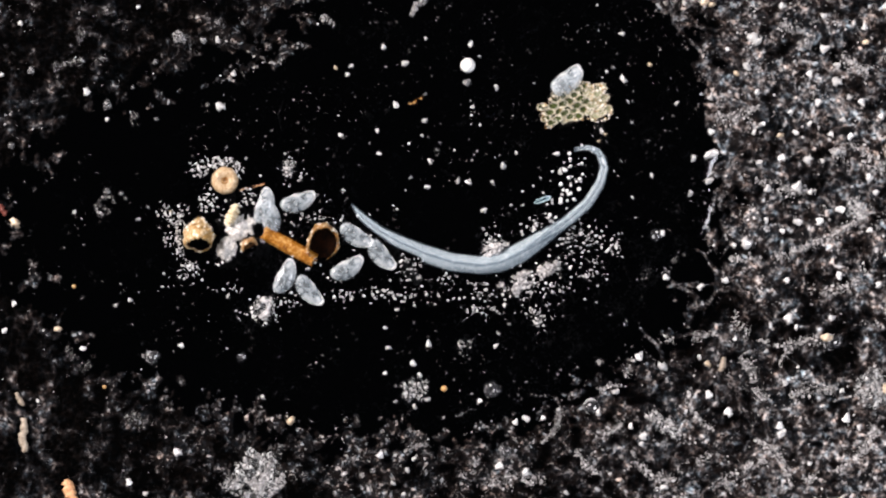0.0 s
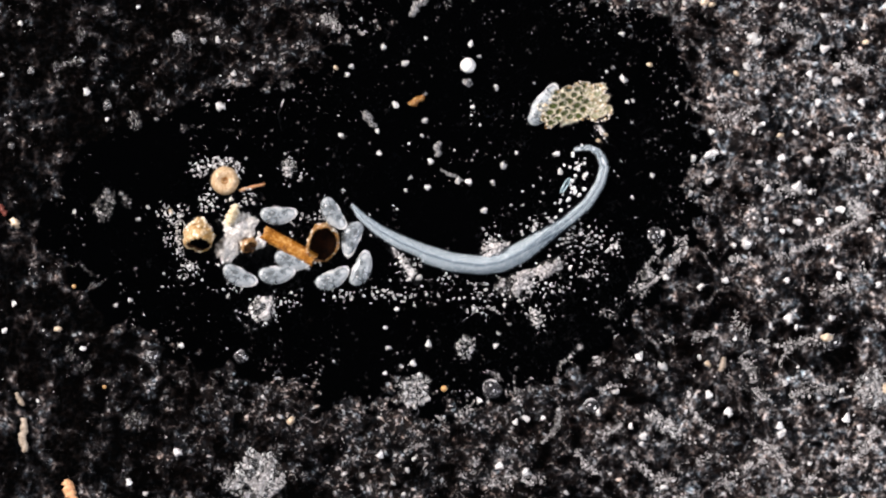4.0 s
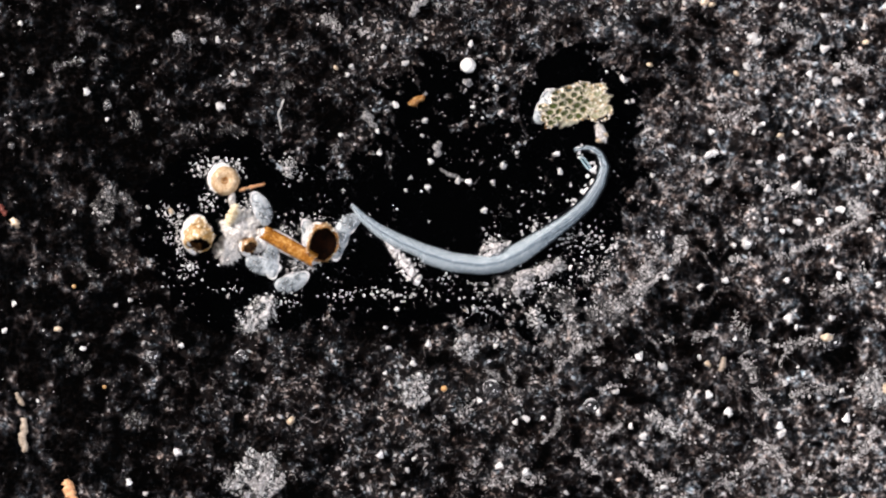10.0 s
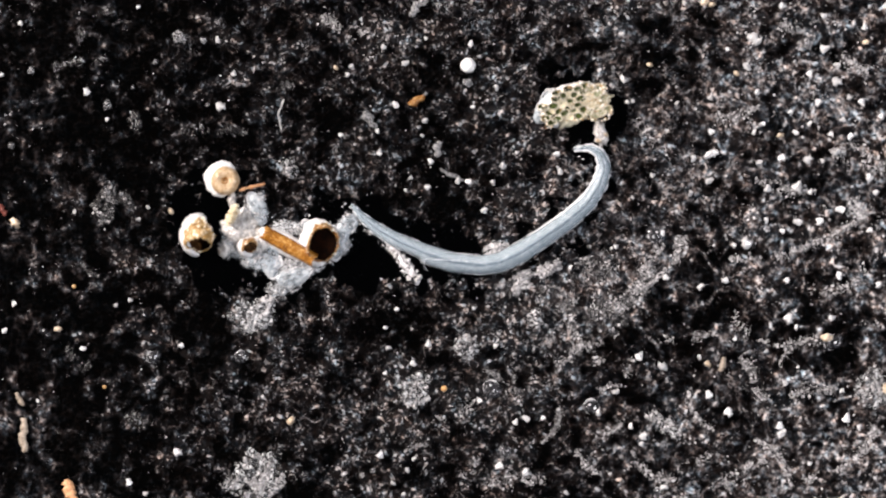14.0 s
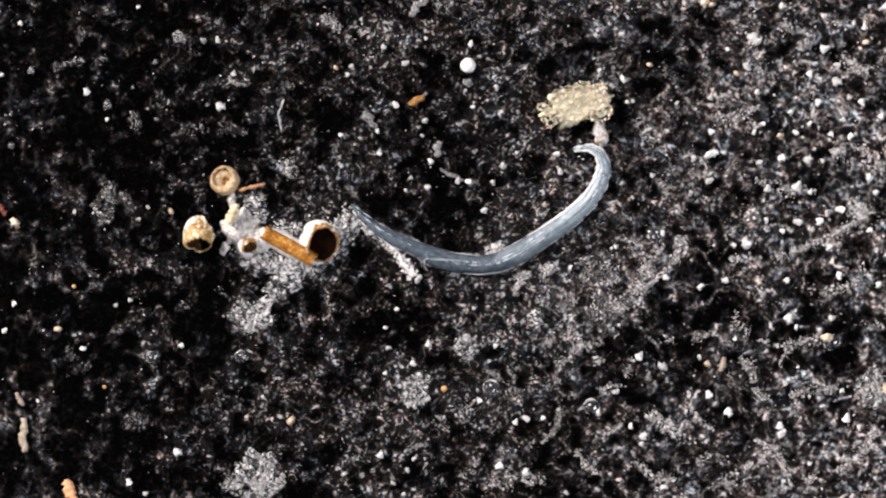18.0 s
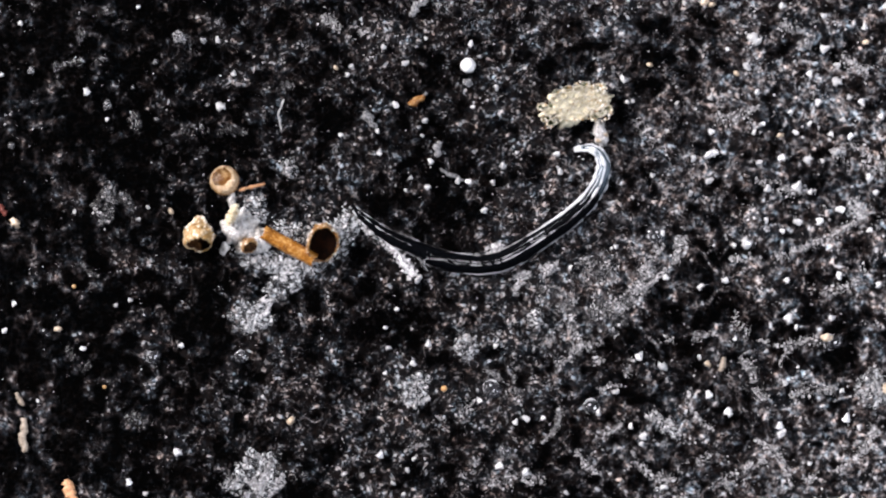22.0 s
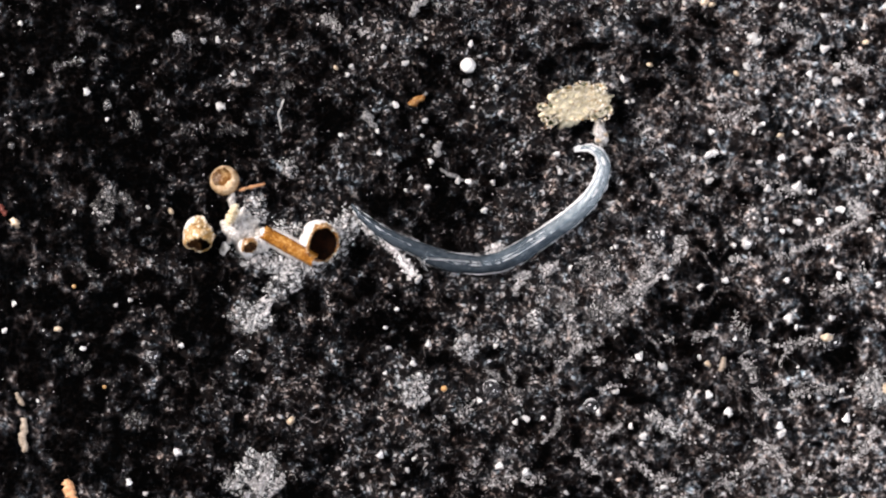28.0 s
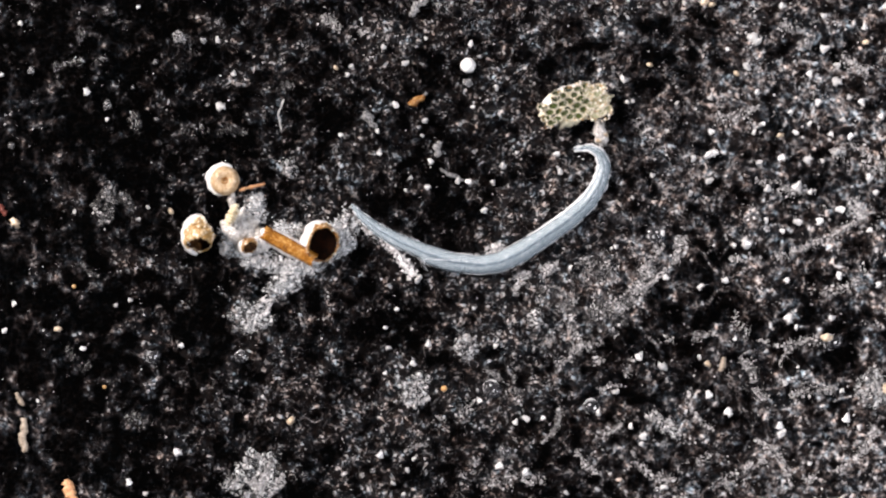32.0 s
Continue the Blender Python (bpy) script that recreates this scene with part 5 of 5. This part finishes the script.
def loop_grains():
    """Round grains that gather inside the bend of the worm's tail and dry there."""
    rng = np.random.default_rng(19)
    mesh = lumpy("sphere_grain", 47, M_SPHERE, 0.08, 2)
    n, made = 34, []
    u = np.sort(rng.uniform(0, 1, n))
    ex = np.interp(u, [0, 0.3, 0.6, 1], [1022, 1046, 1050, 1008]) + rng.normal(0, 4, n)
    ey = np.interp(u, [0, 0.3, 0.6, 1], [272, 282, 318, 366]) + rng.normal(0, 4, n)
    bx, by = ex - rng.uniform(14, 56, n), ey + rng.uniform(-6, 44, n) * (1 - 0.5 * u)
    for i in range(n):
        r = float(1.5 + 2.2 * rng.uniform(0, 1) ** 1.5)
        ob = tagged(new("floating_grain", mesh), "bright round grain floating inside the worm's bend", "grain", "floating grains")
        ob.scale = (r,) * 3
        rows = []
        for t, k in ((0, 0.0), (2, 0.12), (3.5, 0.3), (5.5, 0.6), (7.5, 0.88), (9, 1.0), (12.5, 1.0)):
            q = k + 0.06 * math.sin(i * 2.4 + t * 3) * (t < 7)
            x, y = bx[i] + (ex[i] - bx[i]) * q, by[i] + (ey[i] - by[i]) * q
            at = np.array([x]), np.array([y])
            z = max(float(water_height(*at)[0]) + level(t) + 0.55 * r, float(ground_height(*at)[0]) + 0.5 * r)
            rows.append((t, Matrix.Translation(P(x, y, z))))
        gone = rows[-1][1].copy()
        gone.translation.z = -9 * UM
        made.append((ob, rows + [(16, gone), (32, gone)]))
    return made


floating = drifting() + loop_grains()


def needle():
    """A thin glassy box, pointed at both ends, with a clear middle and a pale rim."""
    n, k = 22, 10
    u, a = np.linspace(-1, 1, n)[:, None], np.linspace(0, 2 * np.pi, k, endpoint=False)[None, :]
    w = 3.3 * (1 - np.abs(u) ** 6) + 0.3
    v = np.stack([15 * u + 0 * a, w * np.cos(a), 0.7 * w * np.sin(a)], -1).reshape(-1, 3)
    top = tagged(new("diatom"), "tiny glassy blue-grey needle-shaped diatom floating on the water", "diatom")
    part("shell", mesh_of("shell", v, grid_faces(n, k, wrap=True), M_NEEDLE), top)
    b = np.linspace(0, 2 * np.pi, 40)
    edge = np.stack([15 * np.cos(b) + FIELD_X, FIELD_Y - 3.3 * np.sign(np.sin(b)) * (1 - np.abs(np.cos(b)) ** 6), 2.2 + 0 * b], -1)
    part("rim", thread("rim", edge, 0.6, M_NEEDLE_RIM, 1.0), top, "pale blue glinting rim")
    return top


diatom = needle()


def raft(x, y, rx, ry, n, seed):
    """Tiny round grains that ride together on the falling water."""
    n = int(1.5 * n)
    rng = np.random.default_rng(seed)
    gx, gy = x + rx * rng.normal(0, 0.55, n), y + ry * rng.normal(0, 0.55, n)
    r = 0.8 + 1.1 * rng.uniform(0, 1, n)
    me = strewn("grain_raft", gx - x + FIELD_X, gy - y + FIELD_Y, water_height(gx, gy) + 0.5 * r, r, M_SPHERE, seed)
    ob = tagged(new("grain_raft", me), "raft of tiny bright round grains floating on the water", "grain", "grain rafts", "stuff")
    ob.location = P(x, y, 0)
    return ob


def dust():
    """Faint specks all over the water, which ride down with it."""
    rng = np.random.default_rng(5)
    x, y = rng.uniform(60, 1250, 2600), rng.uniform(5, 760, 2600)
    keep = (dry_time(x, y) > 3.0) & (fbm(x, y, 60, 15, 2) > 0.47)
    x, y = x[keep], y[keep]
    r = 0.5 + 1.1 * rng.uniform(0, 1, len(x)) ** 3
    me = strewn("floating_dust", x, y, water_height(x, y) + 0.3 * r, r, M_CRUMB_GREY, 8)
    return tagged(new("floating_dust", me), "fine grey dust floating on the dark water", "dust", "grain rafts", "stuff")


PLACES = [(1030, 440, 40, 40, 26), (1048, 480, 22, 26, 22), (1090, 440, 26, 26, 16), (1020, 415, 30, 24, 20), (722, 476, 26, 22, 26), (792, 497, 24, 16, 12),
    (842, 507, 22, 14, 10), (860, 530, 18, 18, 9), (836, 553, 26, 12, 12), (885, 547, 26, 10, 9), (957, 562, 22, 24, 20), (985, 398, 40, 26, 26), (950, 402, 30, 18, 18)]
PLACES += [(318, 412, 9, 42, 60), (385, 288, 26, 9, 40), (335, 472, 20, 12, 24), (420, 300, 10, 14, 20), (655, 517, 50, 10, 18), (610, 525, 30, 12, 10), (730, 522, 50, 10, 18), (352, 296, 20, 18, 30), (368, 352, 20, 18, 16), (296, 384, 14, 28, 26), (318, 490, 24, 20, 12),
    (400, 512, 40, 12, 14), (462, 560, 36, 16, 26), (505, 535, 36, 14, 18), (440, 350, 18, 18, 16), (520, 300, 24, 26, 30), (545, 386, 50, 12, 20), (590, 355, 50, 30, 8),
    (870, 420, 26, 22, 16), (1000, 505, 50, 20, 18), (930, 520, 40, 30, 24)]
RAFTS = [dust()] + [raft(*row, 900 + k) for k, row in enumerate(PLACES)]


def swim(ob, rows, rest_until=12.8):
    """Rows of seconds, x, y and heading, then the swimmer sinks into the slime."""
    out, last = [], None
    for t, x, y, a in rows:
        while last is not None and a - last > 85:
            a -= 180
        while last is not None and a - last < -85:
            a += 180
        last = a
        w = float(water_height(np.array([x]), np.array([y]))[0]) + level(t)
        out.append((t, Matrix.Translation(P(x, y, max(w, 3.0) + 3.0)) @ Matrix.Rotation(radians(a), 4, "Z")))
    t, m = out[-1]
    rest, down = m.copy(), m.copy()
    rest.translation.z, down.translation.z = 9 * UM, -13 * UM
    out += [(rest_until, rest), (1.25 * rest_until, down), (32, down)]
    walk(ob, out)


def motions():
    walk(water, [(0, pose(0, 0, 0)), (16.5, pose(0, 0, level(16.5) * UM)), (18, pose(0, 0, level(18) * UM)), (32, pose(0, 0, level(18) * UM))])
    for half, ob in enumerate(worm_sections):
        k, rows = half // 2, []
        for t in (0, 9, 10, 11, 12, 14, 16, 17, 18, 19, 20, 21, 21.6, 23, 24, 25, 26.5, 28, 29, 30, 31, 32):
            rows.append((t, worm_sunk(k, [worm_sink(q, t) for q in (k / SECTIONS, (k + 1) / SECTIONS)], pinch((k + 0.5) / SECTIONS, t) * (-1 if half % 2 else 1))))
        walk(ob, rows)
    for ob in creases[:2]:
        walk(ob, [(0, pose(0, 0, -13 * UM)), (9.5, pose(0, 0, -13 * UM)), (11.8, pose(0, 0, 0)), (32, pose(0, 0, 0))])
    rows = [(0, -26), (11, -20)] + [(t, -worm_sink(0.26, t)) for t in (13, 14, 16, 17, 19, 20, 21, 21.6, 23, 24, 25, 26.5, 28, 29, 30, 31, 32)]
    walk(lip, [(t, pose(0, 0, z * UM)) for t, z in rows])
    for c, m, late in leaf_cells:
        shrunk = Matrix.Translation((0, 0, -15 * UM)) @ m
        walk(c, [(0, m), (13.0 + late, m), (16.0 + 2.5 * late, shrunk), (28.0 + late, shrunk), (29.5 + 2 * late, m), (32, m)])
    for k, (ob, at, turn, tall) in enumerate(menisci):
        dry = (0.72, 1.0, 0.34, 1.0, 0.3, 0.3)[k]
        def sunk(q):
            return Matrix.Translation(at + Vector((0, 0, -q * (tall + 4) * UM))) @ Matrix.Rotation(radians(turn), 4, "Z")
        walk(ob, [(0, sunk(0.85)), (6.5, sunk(0.6)), (8.5, sunk(0.42)), (10.5, sunk(0.2)), (12.5, sunk(0)), (14, sunk(0.15)), (16, sunk(0.7 * dry)), (17.5, sunk(dry)), (20, sunk(dry)), (21.6, sunk(1)), (26, sunk(1)), (28, sunk(dry)), (29, sunk(dry)), (31, sunk(0.4 + 0.3 * dry)), (32, sunk(0.4))])
    for ob, m, top in slimes:
        def sunk_by(q):
            return Matrix.Translation((0, 0, -q * (top + 3) * UM)) @ m
        walk(ob, [(0, sunk_by(1)), (8, sunk_by(0.8)), (10, sunk_by(0.3)), (12, sunk_by(0.3)), (14, sunk_by(0.3)), (16.5, sunk_by(0.8)), (18.5, sunk_by(1)), (29, sunk_by(1)), (30.5, sunk_by(0.75)), (32, sunk_by(0.4))])
    for ob, fall in ((disc_cap, 3), (disc_lid, 23), (disc_eye, 17)):
        tilt = 5 if ob is disc_cap else 0
        low, half = pose(0, 0, -fall * UM, -tilt, -tilt), pose(0, 0, -0.4 * fall * UM, -tilt / 2, -tilt / 2)
        walk(ob, [(0, pose(0, 0, 0)), (14.5, pose(0, 0, 0)), (17.6, half), (19.6, low), (27, low), (29, half), (31, pose(0, 0, 0)), (32, pose(0, 0, 0))])
    for ob, rows in floating:
        walk(ob, rows)
    for ob, m, drop in fluff:
        flat = Matrix.Translation((0, 0, -drop * UM)) @ m
        walk(ob, [(0, m), (9.0, m), (16.5, flat), (32, flat)])
    for ob in RAFTS:
        down = Vector((0, 0, level(17.5) * UM))
        walk(ob, [(0, Matrix.Translation(ob.location)), (10.6, Matrix.Translation(ob.location + down * (10.6 / 17.5))), (12.8, Matrix.Translation(ob.location + down)), (32, Matrix.Translation(ob.location + down))])
    swim(ciliates[0], [(0, 468, 365, 75), (.5, 487, 378, 120), (1, 518, 350, 80), (1.5, 463, 369, 165), (2, 465, 364, 80), (2.5, 463, 375, 15), (3, 487, 380, -55), (3.5, 498, 385, -25), (4.5, 485, 372, 20), (5.5, 480, 363, 60), (6, 473, 368, 70), (7, 470, 364, 85), (8, 468, 366, 85), (9, 465, 368, 108), (10, 462, 370, 110), (11, 455, 370, 110)])
    swim(ciliates[1], [(0, 528, 357, 20), (.5, 565, 369, 15), (1, 510, 397, 10), (1.5, 529, 388, 10), (2, 532, 375, 10), (2.5, 510, 385, 10), (3, 591, 372, -35), (3.5, 607, 385, -75), (4.5, 560, 372, -30), (5.5, 527, 371, -10), (6, 515, 393, 45), (6.5, 507, 378, 115), (7, 537, 414, 115), (9, 545, 420, 100), (10, 548, 420, 100)])
    swim(ciliates[2], [(0, 630, 418, -30), (.5, 605, 430, -50), (1, 642, 423, -55), (1.5, 657, 444, -30), (2, 616, 400, -25), (2.5, 588, 385, -25), (3, 666, 442, -45), (3.5, 638, 434, 70), (4.5, 620, 410, 70), (5.5, 608, 391, 65), (6, 603, 392, 60), (7, 615, 399, 60), (8, 612, 400, 60), (9, 612, 402, 55), (10, 612, 404, 50)])
    swim(ciliates[3], [(0, 675, 452, -50), (.5, 689, 478, -105), (1, 653, 447, -70), (1.5, 692, 478, -135), (2, 655, 431, -105), (2.5, 632, 450, -175), (3, 627, 458, -240), (3.5, 638, 484, -315), (4.5, 640, 460, -260), (5.5, 641, 438, -245), (6, 640, 435, -180), (6.5, 616, 430, -120), (7, 622, 422, -110), (8, 612, 425, -110), (9, 606, 425, -110), (10, 600, 430, -110)])
    swim(ciliates[4], [(0, 615, 475, 30), (.5, 616, 497, 35), (1, 638, 470, 70), (1.5, 604, 462, 120), (2, 610, 458, 60), (2.5, 600, 489, 30), (3, 569, 505, -40), (3.5, 594, 497, 30), (4.5, 580, 492, 20), (5.5, 569, 489, 10), (6, 560, 470, -10), (7, 545, 452, -20), (8.5, 540, 450, -20)])
    swim(ciliates[5], [(0, 505, 490, 65), (.5, 502, 475, 25), (1, 466, 455, 65), (1.5, 459, 483, 30), (2, 392, 484, -20), (2.5, 495, 484, 25), (3, 467, 473, 40), (3.5, 420, 484, -10), (4.5, 432, 490, -30), (5.5, 442, 492, -50), (6, 443, 493, -48), (7, 443, 492, -45), (8, 452, 487, -30), (9, 462, 478, -25), (10, 465, 470, -15), (11, 468, 464, -10)])
    swim(ciliates[6], [(0, 547, 515, -50), (.5, 572, 501, -120), (1, 502, 478, -60), (1.5, 572, 478, -10), (2, 527, 505, -25), (2.5, 538, 484, -10), (3, 526, 497, -50), (3.5, 485, 481, -15), (4.5, 500, 495, 10), (5.5, 512, 508, 25), (6, 513, 508, 25), (7, 513, 503, 20), (8, 515, 500, 20), (9, 515, 503, 20), (10, 517, 499, 20), (11, 520, 490, 15)])
    swim(ciliates[7], [(0, 478, 385, 100), (1, 600, 501, 15), (1.5, 590, 470, 40), (2, 520, 473, -15), (3, 530, 470, 10), (4.5, 510, 458, -20), (6, 497, 455, -20), (6.5, 463, 466, 10), (7, 479, 445, -75), (8, 484, 448, -80), (9, 480, 460, -90), (10, 480, 462, -90)])
    swim(ciliates[8], [(0, 1003, 141, 40), (1, 968, 176, 55), (2, 966, 177, 55), (3.5, 966, 177, 50), (6, 966, 178, 55), (9, 966, 185, 60), (10, 968, 188, 60)])
    swim(ciliates[9], [(0, 1006, 147, 40), (1, 975, 182, 55), (2, 972, 184, 55), (3.5, 960, 192, 60), (6, 954, 196, 65), (9, 962, 190, 70), (9.5, 964, 190, 70)])
    swim(diatom, [(0, 960, 354, 20), (.5, 967, 348, 20), (1, 974, 341, 30), (1.5, 971, 341, 30), (2, 970, 363, 75), (2.3, 977, 358, 105), (2.6, 987, 356, 120), (3, 991, 346, 150), (3.5, 1000, 338, 210), (4.5, 1001, 315, 255), (5.5, 1002, 294, 300), (6, 1004, 293, 300), (7, 1015, 291, 310), (8, 1019, 293, 320), (9, 1031, 290, 310), (10, 1036, 289, 308)], 10.6)


motions()
